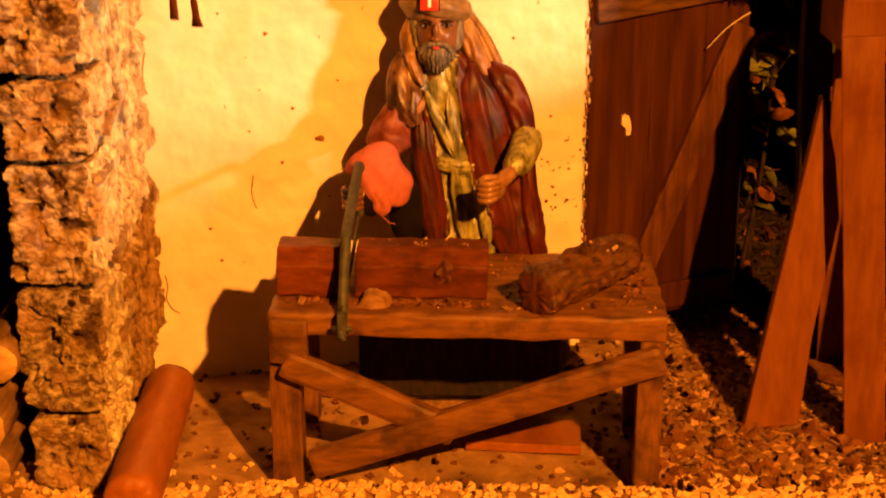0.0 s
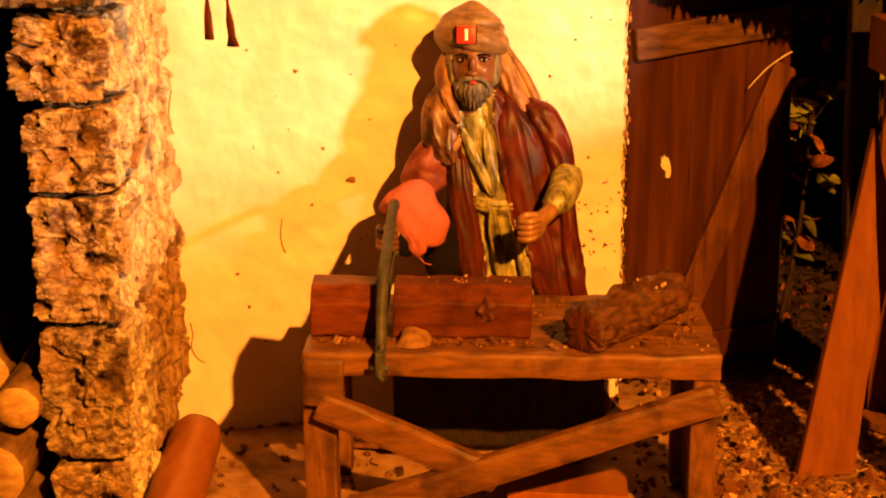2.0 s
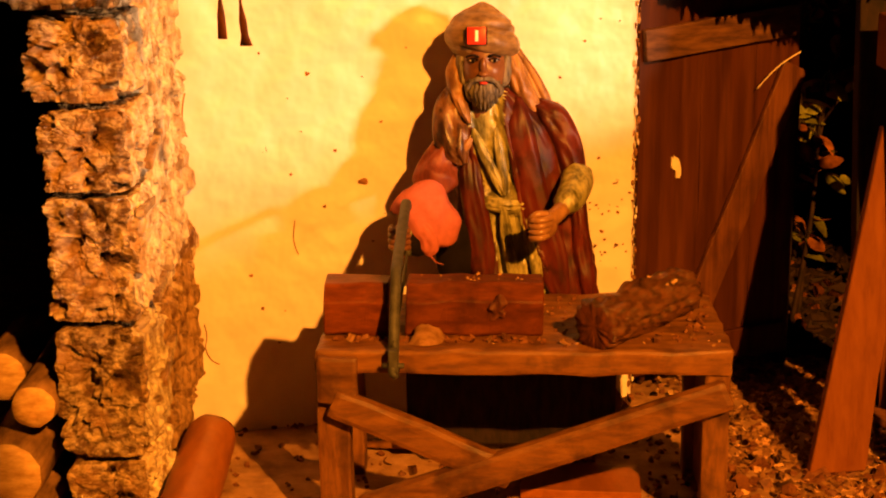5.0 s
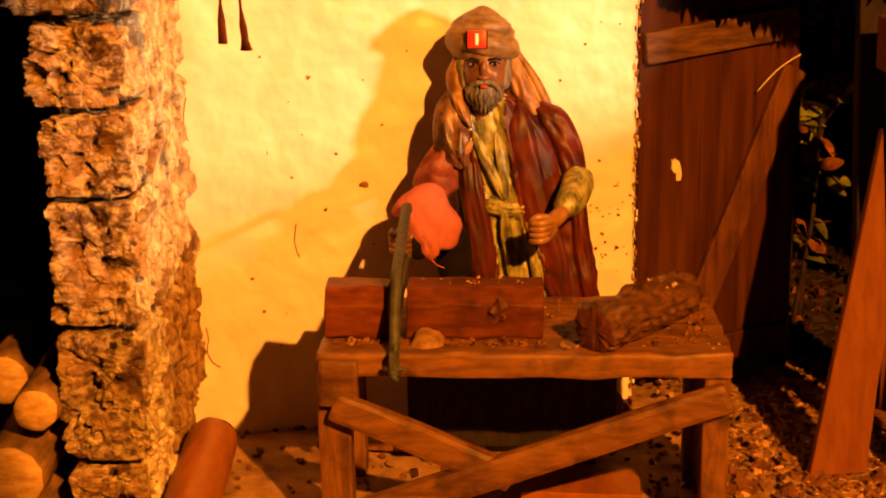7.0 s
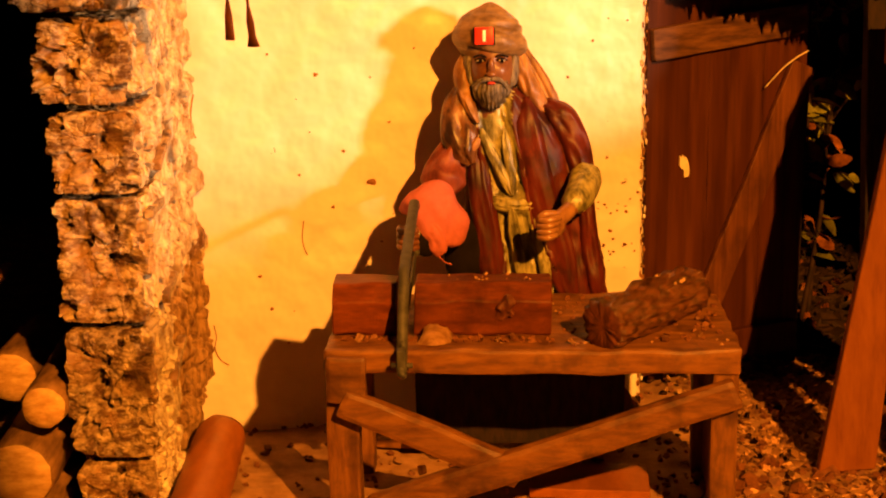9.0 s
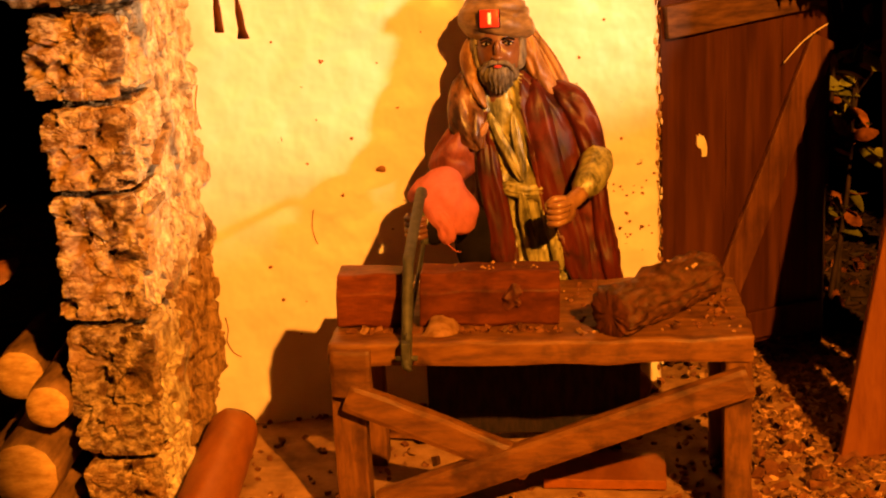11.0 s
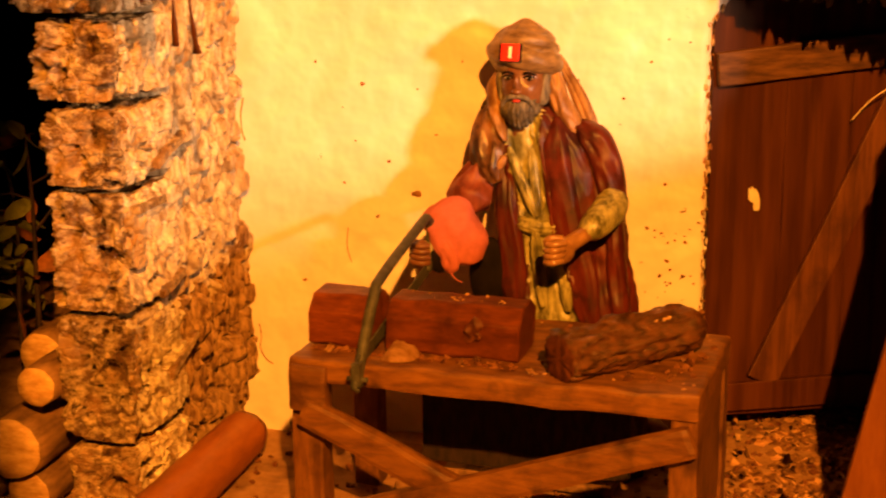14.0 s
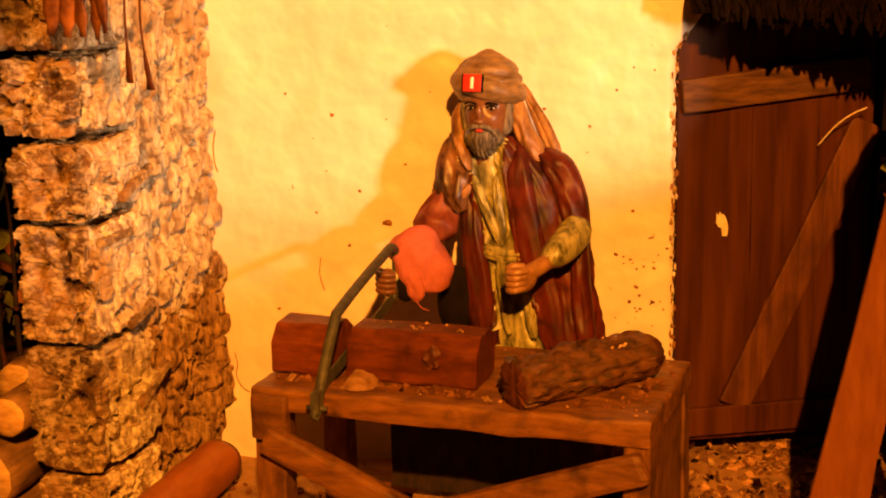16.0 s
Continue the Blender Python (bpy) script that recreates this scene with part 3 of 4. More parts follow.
ROBE = (  # height, middle x, middle y, half width, half depth
    (-0.002, 0.002, 0.166, 0.064, 0.044), (0.04, 0.003, 0.166, 0.060, 0.040), (0.085, 0.004, 0.165, 0.055, 0.037), (0.123, 0.004, 0.165, 0.0505, 0.0335),
    (0.15, 0.002, 0.166, 0.0475, 0.031), (0.18, -0.001, 0.167, 0.0455, 0.0285), (0.205, -0.004, 0.168, 0.0455, 0.0275), (0.228, -0.011, 0.169, 0.0445, 0.0275),
    (0.247, -0.016, 0.169, 0.0385, 0.0265), (0.259, -0.020, 0.168, 0.0300, 0.0235), (0.268, -0.022, 0.166, 0.0230, 0.0195), (0.2745, -0.026, 0.164, 0.0140, 0.0150))


def robe_at(z):
    for a, b in zip(ROBE, ROBE[1:]):
        if z <= b[0]:
            t = (z - a[0]) / (b[0] - a[0])
            t = max(0.0, min(1.0, t))
            return [a[k] + (b[k] - a[k]) * t for k in range(1, 5)]
    return list(ROBE[-1][1:])


def lapel(z):
    """The robe's opening at a height: from and to which x the tunic shows."""
    keys = ((0.0, -0.02, 0.03), (0.125, -0.0165, 0.0235), (0.175, -0.024, 0.0), (0.22, -0.033, -0.007), (0.252, -0.040, -0.014), (0.28, -0.04, -0.014))
    for a, b in zip(keys, keys[1:]):
        if z <= b[0]:
            t = (z - a[0]) / (b[0] - a[0])
            return a[1] + (b[1] - a[1]) * t, a[2] + (b[2] - a[2]) * t
    return keys[-1][1:]


def body_skin():
    """The robed body: deep folds, and the tunic set back between the robe's edges."""
    sides, rows = 150, 120
    bm = bmesh.new()
    grid = []
    for j in range(rows + 1):
        z = -0.002 + 0.2765 * j / rows
        cx, cy, a, b = robe_at(z)
        row = []
        for i in range(sides):
            ang = 2 * math.pi * i / sides
            x, y = cx + a * math.cos(ang), cy + b * math.sin(ang)
            lo, hi = lapel(z)
            front = math.sin(ang) < 0
            out = Vector((math.cos(ang), math.sin(ang) * 1.2, 0)).normalized()
            wave = noise.noise(Vector((math.cos(ang) * 2, math.sin(ang) * 2, z * 9)))
            low = max(0.25, min(1.0, (0.27 - z) / 0.12))
            if front and lo < x < hi:
                mid = min(x - lo, hi - x)
                k = -0.0035 * min(1.0, mid / 0.003)
                if 0.181 < z < 0.198:
                    k += 0.0042 + 0.0009 * math.sin((z - 0.181) * 900 + x * 120)
                else:
                    k += 0.0030 * crease(Vector((x * 120 + wave * 2, 0, z * 30))) + 0.0018 * crease(Vector((x * 90 + z * 110, 1, z * 90))) - 0.0015
            else:
                k = low * (0.0042 * crease(Vector((math.cos(ang) * 4 + wave, math.sin(ang) * 4, z * 9))) + 0.0018 * crease(Vector((math.cos(ang) * 9, math.sin(ang) * 9 + wave, z * 22)))) + 0.0010 * noise.noise(Vector((x * 160, y * 160, z * 90)))
                if front:
                    rim = min(abs(x - lo), abs(x - hi))
                    k += 0.0022 * max(0.0, 1 - rim / 0.006)
            row.append(bm.verts.new(Vector((x, y, z)) + out * k))
        grid.append(row)
    for j in range(rows):
        for i in range(sides):
            f = bm.faces.new((grid[j][i], grid[j][(i + 1) % sides], grid[j + 1][(i + 1) % sides], grid[j + 1][i]))
            c = f.calc_center_median()
            lo, hi = lapel(c.z)
            cy = robe_at(c.z)[1]
            f.material_index = 1 if (c.y < cy and lo < c.x < hi) else 0
    bm.faces.new(grid[0][::-1])
    bm.faces.new(grid[-1])
    return bm


def turban():
    """Wound cloth: a fat rolled brim, a low crown, and slanting wraps."""
    out = []
    c = Vector((-0.0300, 0.1625, 0.3095))
    nu, nv = 72, 18
    rows = []
    for i in range(nu):
        a = 2 * math.pi * i / nu
        row = []
        for j in range(nv):
            b = 2 * math.pi * j / nv
            r = 0.0088 + 0.0006 * math.sin(a * 4 + 2.5 * b) + 0.0006 * crease(Vector((math.cos(a) * 2, math.sin(a) * 2 + b * 0.8, b)))
            lift = 0.0035 * math.sin(a) + 0.0040 * math.cos(a + 0.2)
            q = Vector((math.cos(a) * (0.0190 + r * math.cos(b)), math.sin(a) * (0.0170 + r * math.cos(b)), r * 1.08 * math.sin(b) - lift))
            row.append(c + q)
        rows.append(row)
    bm = bmesh.new()
    vs = [[bm.verts.new(p) for p in r] for r in rows]
    for i in range(nu):
        for j in range(nv):
            bm.faces.new((vs[i][j], vs[(i + 1) % nu][j], vs[(i + 1) % nu][(j + 1) % nv], vs[i][(j + 1) % nv]))
    out.append(bm)
    crown = lobe(c + Vector((-0.001, 0.001, 0.0040)), (0.0248, 0.0225, 0.0195), 64, 40)
    for v in crown.verts:
        q = v.co - c
        a = math.atan2(q.y, q.x)
        v.co += q.normalized() * (0.0019 * crease(Vector((a * 1.2 + q.z * 90, q.z * 130, 0))))
        v.co.z += 0.0035 * math.exp(-(math.hypot(q.x, q.y) / 0.008) ** 2) * (q.z > 0)
    out.append(crown)
    return out


def figure():
    """A carved and painted carpenter figure, one mesh."""
    ROBE_, TUNIC, SKIN, TURB, SCARF, BEARD, PINK, RED, WHITE, BLACK, LIP, ROSE, SHAWL, PALM = range(14)
    p = [(body_skin(), -1)]
    # head, neck, beard
    face = lobe((-0.0285, 0.1575, 0.2895), (0.0172, 0.0195, 0.0262), 48, 40)
    for v in face.verts:
        q = v.co - Vector((-0.0285, 0.1575, 0.2895))
        if q.y < 0:
            for sx in (-0.0078, 0.0078):
                d = math.hypot(q.x - sx, (q.z - 0.0080) * 1.3)
                v.co.y += 0.0030 * math.exp(-(d / 0.0042) ** 2)
                d = math.hypot((q.x - sx) * 0.55, q.z - 0.0128)
                v.co.y -= 0.0018 * math.exp(-(d / 0.0024) ** 2)
                d = math.hypot(q.x - sx * 1.25, q.z + 0.001)
                v.co.y -= 0.0014 * math.exp(-(d / 0.005) ** 2)
    p.append((face, SKIN))
    p.append((lobe((-0.0285, 0.1370, 0.2925), (0.0027, 0.0042, 0.0078), 16, 14, (14, 0, 0)), SKIN))
    p.append((lobe((-0.0285, 0.1350, 0.2880), (0.0040, 0.0036, 0.0026), 16, 12), SKIN))
    p.append((lobe((-0.0290, 0.1600, 0.2600), (0.0125, 0.0130, 0.0190), 24, 16, (-8, 0, 0)), SKIN))
    p.append((lobe((-0.0275, 0.1560, 0.2510), (0.0100, 0.0075, 0.0125), 24, 16, (-20, 0, 0)), SKIN))
    beard = lobe((-0.0288, 0.1470, 0.2740), (0.0142, 0.0125, 0.0142), 60, 40)
    for v in beard.verts:
        q = v.co - Vector((-0.0288, 0.1470, 0.2740))
        v.co += Vector((q.x, q.y, q.z * 0.6)).normalized() * (0.0012 * math.sin(q.x * 1900 + 3 * noise.noise(v.co * 130)) + 0.0006 * noise.noise(v.co * 300))
        if q.z < 0:
            v.co.x -= q.x * 0.35 * min(1, -q.z / 0.014)
    p.append((beard, BEARD))
    for s in (-1, 1):
        p.append((tube(smooth_path([(-0.0288, 0.1345, 0.2846), (-0.0288 + s * 0.006, 0.1352, 0.2838), (-0.0288 + s * 0.0105, 0.1385, 0.2795), (-0.0288 + s * 0.012, 0.141, 0.274)], 4), [0.0020] * 6 + [0.0016] * 6 + [0.0008], 8), BEARD))
        ex = -0.0288 + s * 0.0080
        p.append((lobe((ex, 0.1412, 0.2972), (0.0025, 0.0018, 0.0008), 16, 12), WHITE))
        p.append((lobe((ex + 0.0004, 0.1394, 0.2972), (0.0014, 0.0011, 0.0013), 12, 8), BLACK))
        p.append((tube(smooth_path([(ex - 0.0046, 0.1410, 0.2998), (ex - s * 0.0004, 0.1376, 0.3018), (ex + 0.0046, 0.1410, 0.2998)], 4), 0.0008, 6), BLACK))
        p.append((tube(smooth_path([(ex - 0.0042, 0.1405, 0.2975), (ex, 0.1386, 0.2992), (ex + 0.0042, 0.1405, 0.2975)], 4), 0.0005, 6), BLACK))
        p.append((drape([(-0.0288 + s * 0.0165, 0.158, 0.302), (-0.0288 + s * 0.0165, 0.156, 0.288), (-0.0288 + s * 0.014, 0.154, 0.276)], (0.004, 0.005, 0.004), 0.007, 2, 0.0006), BEARD))
    p.append((lobe((-0.0286, 0.1345, 0.2815), (0.0030, 0.0020, 0.0012), 14, 10), LIP))
    # wound turban with its red badge
    for bm in turban():
        p.append((bm, TURB))
    badge = look((-0.0335, 0.1358, 0.3160), (-0.0335, 0.06, 0.333))
    for dims, slot in (((-0.0068, 0.0068, -0.0062, 0.0062, -0.003, 0.0012), RED), ((-0.0012, 0.0012, -0.0042, 0.0042, 0.0, 0.0017), WHITE), ((-0.0078, -0.0070, -0.0064, 0.0064, -0.003, 0.0010), BLACK), ((0.0070, 0.0080, -0.0064, 0.0064, -0.003, 0.0010), BLACK)):
        bm = box(*dims, 0.0004)
        for v in bm.verts:
            v.co = badge @ Vector((v.co.x, v.co.y, -v.co.z))
        p.append((bm, slot))
    # head cloth falling on both shoulders
    p.append((drape([(-0.0485, 0.162, 0.300), (-0.0505, 0.157, 0.285), (-0.0485, 0.152, 0.271), (-0.044, 0.147, 0.260), (-0.039, 0.143, 0.250)], (0.006, 0.0072, 0.006, 0.0045, 0.0025), 0.007, 3, 0.0014, seed=1.0), SCARF))
    p.append((drape([(-0.053, 0.160, 0.276), (-0.055, 0.152, 0.258), (-0.053, 0.1435, 0.240), (-0.044, 0.1385, 0.220)], (0.0065, 0.012, 0.014, 0.008), 0.008, 4, 0.0024, seed=2.0), SHAWL))
    p.append((drape([(-0.060, 0.150, 0.252), (-0.053, 0.142, 0.240), (-0.044, 0.139, 0.233), (-0.038, 0.139, 0.240)], (0.0035, 0.0045, 0.0042, 0.003), 0.0035, 2, 0.0010, seed=16.0), SCARF))
    p.append((drape([(-0.009, 0.164, 0.303), (-0.006, 0.162, 0.290), (-0.002, 0.161, 0.277), (0.005, 0.163, 0.265), (0.013, 0.167, 0.250)], (0.006, 0.0065, 0.0075, 0.0075, 0.005), 0.009, 3, 0.0014, seed=3.0), SCARF))
    p.append((drape([(-0.010, 0.184, 0.310), (-0.002, 0.182, 0.295), (0.008, 0.178, 0.278), (0.024, 0.172, 0.246)], (0.0025, 0.004, 0.006, 0.007), 0.004, 4, 0.0014, seed=17.0), SCARF))
    p.append((lobe((-0.030, 0.177, 0.284), (0.0225, 0.014, 0.030), 32, 24, (0, 0, 0), 0.001, 70), SCARF))
    # robe over the shoulders, hanging edges
    p.append((drape([(-0.004, 0.153, 0.268), (-0.001, 0.1435, 0.240), (0.007, 0.1395, 0.200), (0.018, 0.136, 0.160), (0.030, 0.131, 0.118)], (0.008, 0.011, 0.012, 0.013, 0.014), 0.0055, 3, 0.0018, seed=4.0), ROBE_))
    p.append((drape([(0.010, 0.166, 0.262), (0.024, 0.164, 0.248), (0.034, 0.160, 0.228), (0.039, 0.156, 0.205), (0.041, 0.154, 0.180)], (0.011, 0.013, 0.012, 0.010, 0.008), 0.014, 4, 0.0022, seed=5.0), ROBE_))
    p.append((drape([(-0.040, 0.150, 0.232), (-0.038, 0.1425, 0.20), (-0.032, 0.1385, 0.165), (-0.028, 0.1345, 0.12)], (0.007, 0.009, 0.010, 0.011), 0.005, 3, 0.0016, seed=6.0), ROBE_))
    p.append((drape([(0.041, 0.155, 0.205), (0.043, 0.150, 0.175), (0.046, 0.146, 0.145), (0.050, 0.142, 0.115)], (0.006, 0.007, 0.008, 0.009), 0.010, 3, 0.0018, seed=7.0), ROBE_))
    # sash round the waist and its loose end
    p.append((drape([(-0.031, 0.1425, 0.1915), (-0.018, 0.1375, 0.1890), (-0.004, 0.1370, 0.1880), (0.004, 0.1385, 0.1890)], (0.0060, 0.0055, 0.0050, 0.0045), 0.0030, 4, 0.0012, seed=11.0), TUNIC))
    p.append((drape([(-0.014, 0.1355, 0.1885), (-0.0125, 0.1350, 0.170), (-0.009, 0.1330, 0.150), (-0.006, 0.1310, 0.130)], (0.0035, 0.0045, 0.0045, 0.0040), 0.0028, 3, 0.0012, seed=12.0), TUNIC))
    p.append((drape([(0.004, 0.1360, 0.182), (0.006, 0.1345, 0.165), (0.010, 0.1325, 0.148), (0.013, 0.131, 0.128)], (0.0040, 0.0050, 0.0050, 0.0045), 0.0030, 3, 0.0014, seed=13.0), TUNIC))
    p.append((drape([(-0.037, 0.1455, 0.246), (-0.030, 0.1420, 0.230), (-0.021, 0.1395, 0.212), (-0.014, 0.1380, 0.196)], (0.0030, 0.0040, 0.0040, 0.0030), 0.0026, 3, 0.0010, seed=14.0), TUNIC))
    p.append((drape([(-0.019, 0.1460, 0.246), (-0.017, 0.1420, 0.228), (-0.014, 0.1395, 0.210), (-0.013, 0.1380, 0.196)], (0.0030, 0.0038, 0.0036, 0.0028), 0.0026, 3, 0.0010, seed=15.0), TUNIC))
    # arm across the body: cream sleeve and closed fist
    p.append((drape([(0.041, 0.152, 0.214), (0.041, 0.140, 0.207), (0.036, 0.122, 0.199), (0.027, 0.106, 0.192)], (0.010, 0.0125, 0.0115, 0.0075), 0.0105, 4, 0.0014, seed=8.0), TUNIC))
    p.append((tube(smooth_path([(0.031, 0.112, 0.194), (0.025, 0.102, 0.190), (0.018, 0.095, 0.186)], 4), [0.0062] * 8 + [0.0070], 14), PALM))
    p.append((lobe((0.0150, 0.0935, 0.1835), (0.0108, 0.0085, 0.0100), 24, 18, (0, 20, 20)), PALM))
    for k in range(4):
        zz = 0.1895 - 0.0043 * k
        p.append((tube(smooth_path([(0.021 - 0.001 * k, 0.0885, zz + 0.001), (0.0125, 0.0835, zz), (0.0065, 0.0885, zz - 0.001), (0.0085, 0.0945, zz - 0.001)], 4), 0.0025, 8), PALM))
    p.append((tube(smooth_path([(0.018, 0.090, 0.193), (0.010, 0.0865, 0.1935), (0.0065, 0.088, 0.190)], 4), 0.0026, 8), PALM))
    # sawing arm: upper sleeve, wide pink cuff with its open end towards the hand
    p.append((drape([(-0.046, 0.160, 0.250), (-0.056, 0.153, 0.232), (-0.064, 0.142, 0.214), (-0.066, 0.130, 0.200)], (0.007, 0.011, 0.016, 0.020), 0.012, 4, 0.0030, seed=9.0), ROSE))
    c = Vector((-0.0725, 0.1180, 0.1840))
    sleeve = lobe(c, (0.0250, 0.0205, 0.0285), 80, 60, (0, -18, 0))
    for v in sleeve.verts:
        q = v.co - c
        flat = 0.0050 * noise.noise(Vector((q.x * 40 + 7, q.y * 40, q.z * 36))) + 0.0016 * noise.noise(Vector((q.x * 90 + q.z * 60, q.y * 90, q.z * 40)))
        crest = 0.0016 * max(0.0, crease(Vector((q.x * 34 - q.z * 22, q.y * 20, q.z * 9 + 3))))
        v.co += q.normalized() * (flat + crest * min(1.0, max(0.0, (q.x + 0.004) / 0.012)))
        if q.x < -0.012 and q.z < 0.004:
            v.co += Vector((0.55 * (-0.012 - q.x), 0.3 * (-0.012 - q.x), 0))
        if q.z < -0.016:
            v.co.z += 0.5 * (-0.016 - q.z)
    p.append((sleeve, PINK))
    p.append((drape([(-0.080, 0.103, 0.186), (-0.071, 0.0990, 0.178), (-0.068, 0.0995, 0.168), (-0.069, 0.102, 0.159)], (0.0045, 0.0065, 0.0072, 0.0060), 0.0036, 2, 0.0008, seed=10.0), PINK))
    # black lobes stand for shade: inside the cuff, and in the gap below the sleeve
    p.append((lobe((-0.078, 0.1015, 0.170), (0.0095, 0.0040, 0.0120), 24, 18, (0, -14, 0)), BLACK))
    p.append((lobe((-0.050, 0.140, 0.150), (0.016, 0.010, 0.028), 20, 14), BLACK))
    p.append((tube(smooth_path([(-0.068, 0.100, 0.160), (-0.063, 0.098, 0.155), (-0.058, 0.099, 0.153)], 4), 0.0004, 5), PINK))
    p.append((tube(smooth_path([(-0.072, 0.112, 0.184), (-0.080, 0.106, 0.178), (-0.088, 0.101, 0.175)], 4), [0.0075] * 4 + [0.0062] * 5, 14), TUNIC))
    p.append((lobe((-0.0900, 0.1000, 0.1735), (0.0072, 0.0066, 0.0092), 20, 16), SKIN))
    for k in range(4):
        zz = 0.1805 - 0.0042 * k
        p.append((tube(smooth_path([(-0.0955, 0.1015, zz), (-0.0955, 0.0945, zz - 0.0006), (-0.0880, 0.0915, zz - 0.001), (-0.0825, 0.0955, zz - 0.001)], 4), 0.0023, 8), SKIN))
    ob = part("carpenter_figure", join(p), ["robe", "tunic", "skin", "turban", "scarf", "beard", "pink", "red", "white", "black", "lip", "rose", "shawl", "hand"], smooth=True)
    return tagged(ob, label="painted carpenter statuette in maroon robe, tan turban and pink sleeve", category="statuette")


figure()


# ---- leaning boards and posts ----
def prism(points, thick, normal):
    """A flat board with the outline points."""
    n = Vector(normal).normalized() * thick
    bm = bmesh.new()
    f = bm.faces.new([bm.verts.new(p) for p in points])
    ex = bmesh.ops.extrude_face_region(bm, geom=[f])
    bmesh.ops.translate(bm, vec=n, verts=[v for v in ex["geom"] if isinstance(v, bmesh.types.BMVert)])
    bmesh.ops.bevel(bm, geom=bm.edges[:], offset=0.0008, segments=1, affect="EDGES")
    return bm


ob = part("leaning_board", prism([(0.211, 0.075, -0.001), (0.2545, 0.084, -0.001), (0.2625, 0.096, 0.070), (0.2780, 0.108, 0.160), (0.2730, 0.116, 0.205), (0.2610, 0.121, 0.252), (0.2420, 0.106, 0.150)], 0.008, (-0.2, 1, -0.2)), "plank")
tagged(ob, label="orange-brown board with a pointed top leaning upright", category="board")


def trestle():
    top = thing("trestle", label="orange-brown wooden trestle standing beside the boards", category="trestle")
    part("front_leg", beam((0.300, 0.060, -0.002), (0.281, 0.098, 0.300), 0.030, 0.008, (-0.2, -1, 0), 0.001, 0.0006, 1), "plank", top)
    part("back_leg", beam((0.308, 0.215, -0.002), (0.290, 0.160, 0.300), 0.030, 0.008, (-0.2, -1, 0), 0.001, 0.0006, 2), "plank", top)
    part("cap", box(0.268, 0.344, 0.108, 0.190, 0.286, 0.326, 0.002, 4, 0.0008), "plank", top)
    part("front_leg", beam((0.345, 0.060, -0.002), (0.330, 0.098, 0.300), 0.026, 0.008, (-0.2, -1, 0), 0.001, 0.0006, 3), "plank", top)
    return top


trestle()
ob = part("dark_post", beam((0.286, 0.235, -0.003), (0.268, 0.232, 0.47), 0.024, 0.02, (0, -1, 0), 0.002, 0.0012, 4), "thatch")
tagged(ob, label="dark weathered post behind the boards", category="post")
ob = part("door_post", beam((0.232, 0.345, -0.003), (0.236, 0.345, 0.47), 0.012, 0.014, (0, -1, 0), 0.002, 0.001, 5), "thatch")
tagged(ob, label="narrow dark post beside the plank door", category="post")


# ---- roof edge above the door and the strands that hang from it ----
def straw_bundle(points, radius, count, length, seed, spread):
    """Many thin drooping stalks."""
    rng = random.Random(seed)
    out = []
    for _ in range(count):
        t = rng.random() * (len(points) - 1)
        k = min(int(t), len(points) - 2)
        a = Vector(points[k]).lerp(Vector(points[k + 1]), t - k) + Vector((rng.uniform(-1, 1), rng.uniform(-1, 1), rng.uniform(-0.5, 0.5))) * spread
        d = Vector((rng.uniform(-0.35, 0.35), rng.uniform(-0.3, 0.3), -1)).normalized()
        L = length * rng.uniform(0.5, 1.0)
        b = a + d * L * 0.5 + Vector((rng.uniform(-1, 1), rng.uniform(-1, 1), 0)) * L * 0.1
        out.append(tube([a, b, a + d * L], [radius, radius, radius * 0.4], 5))
    return join(out)


ob = part("roof_beam", tube([(-0.6, -0.098, 0.565), (-0.1, -0.097, 0.564), (0.45, -0.098, 0.565)], 0.012, 14), "thatch", smooth=True)
tagged(ob, label="dark round roof beam over the stall", category="beam")
# lintel and fringe carry their shade in the near-black colour
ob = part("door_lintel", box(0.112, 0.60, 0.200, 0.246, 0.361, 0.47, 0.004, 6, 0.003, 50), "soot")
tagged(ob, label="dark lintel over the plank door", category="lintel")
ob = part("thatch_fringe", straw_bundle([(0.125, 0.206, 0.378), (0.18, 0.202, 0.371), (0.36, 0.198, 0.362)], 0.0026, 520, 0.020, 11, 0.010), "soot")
tagged(ob, label="dark drooping thatch fringe over the door", category="thatch", kind="stuff")


def strands():
    top = thing("dried_strands", label="rust-brown dried strands hanging from the roof beam", category="dried plant")
    rng = random.Random(21)
    for k, (x, y, z) in enumerate(((-0.176, -0.098, 0.342), (-0.1625, -0.097, 0.338), (-0.205, -0.085, 0.3665), (-0.217, -0.082, 0.368), (-0.230, -0.08, 0.3675), (-0.243, -0.078, 0.369), (-0.196, -0.09, 0.371))):
        pts = [(x + rng.uniform(-0.006, 0.006), -0.098, 0.558)]
        for s in range(1, 5):
            t = s / 5
            pts.append((pts[0][0] + (x - pts[0][0]) * t + rng.uniform(-0.004, 0.004), y + rng.uniform(-0.003, 0.003), 0.558 + (z - 0.558) * t))
        pts.append((x, y, z))
        path = smooth_path(pts, 5)
        n = len(path)
        wide = 0.0080 if k < 2 else 0.0085
        rad = [0.0011 + wide * (0.8 + (1.1 if k < 2 else 0.5) * noise.noise(Vector((i * 0.7, k * 7.0, 0)))) * max(0.0, min(1.0, (i / n - (0.86 if k < 2 else 0.68)) / 0.10)) * (1 if i < n - 2 else 0.4) for i in range(n)]
        part("strand", tube(path, rad, 10, flat=0.35), "rust" if k < 2 else "leaf", top, smooth=True)
    return top


strands()


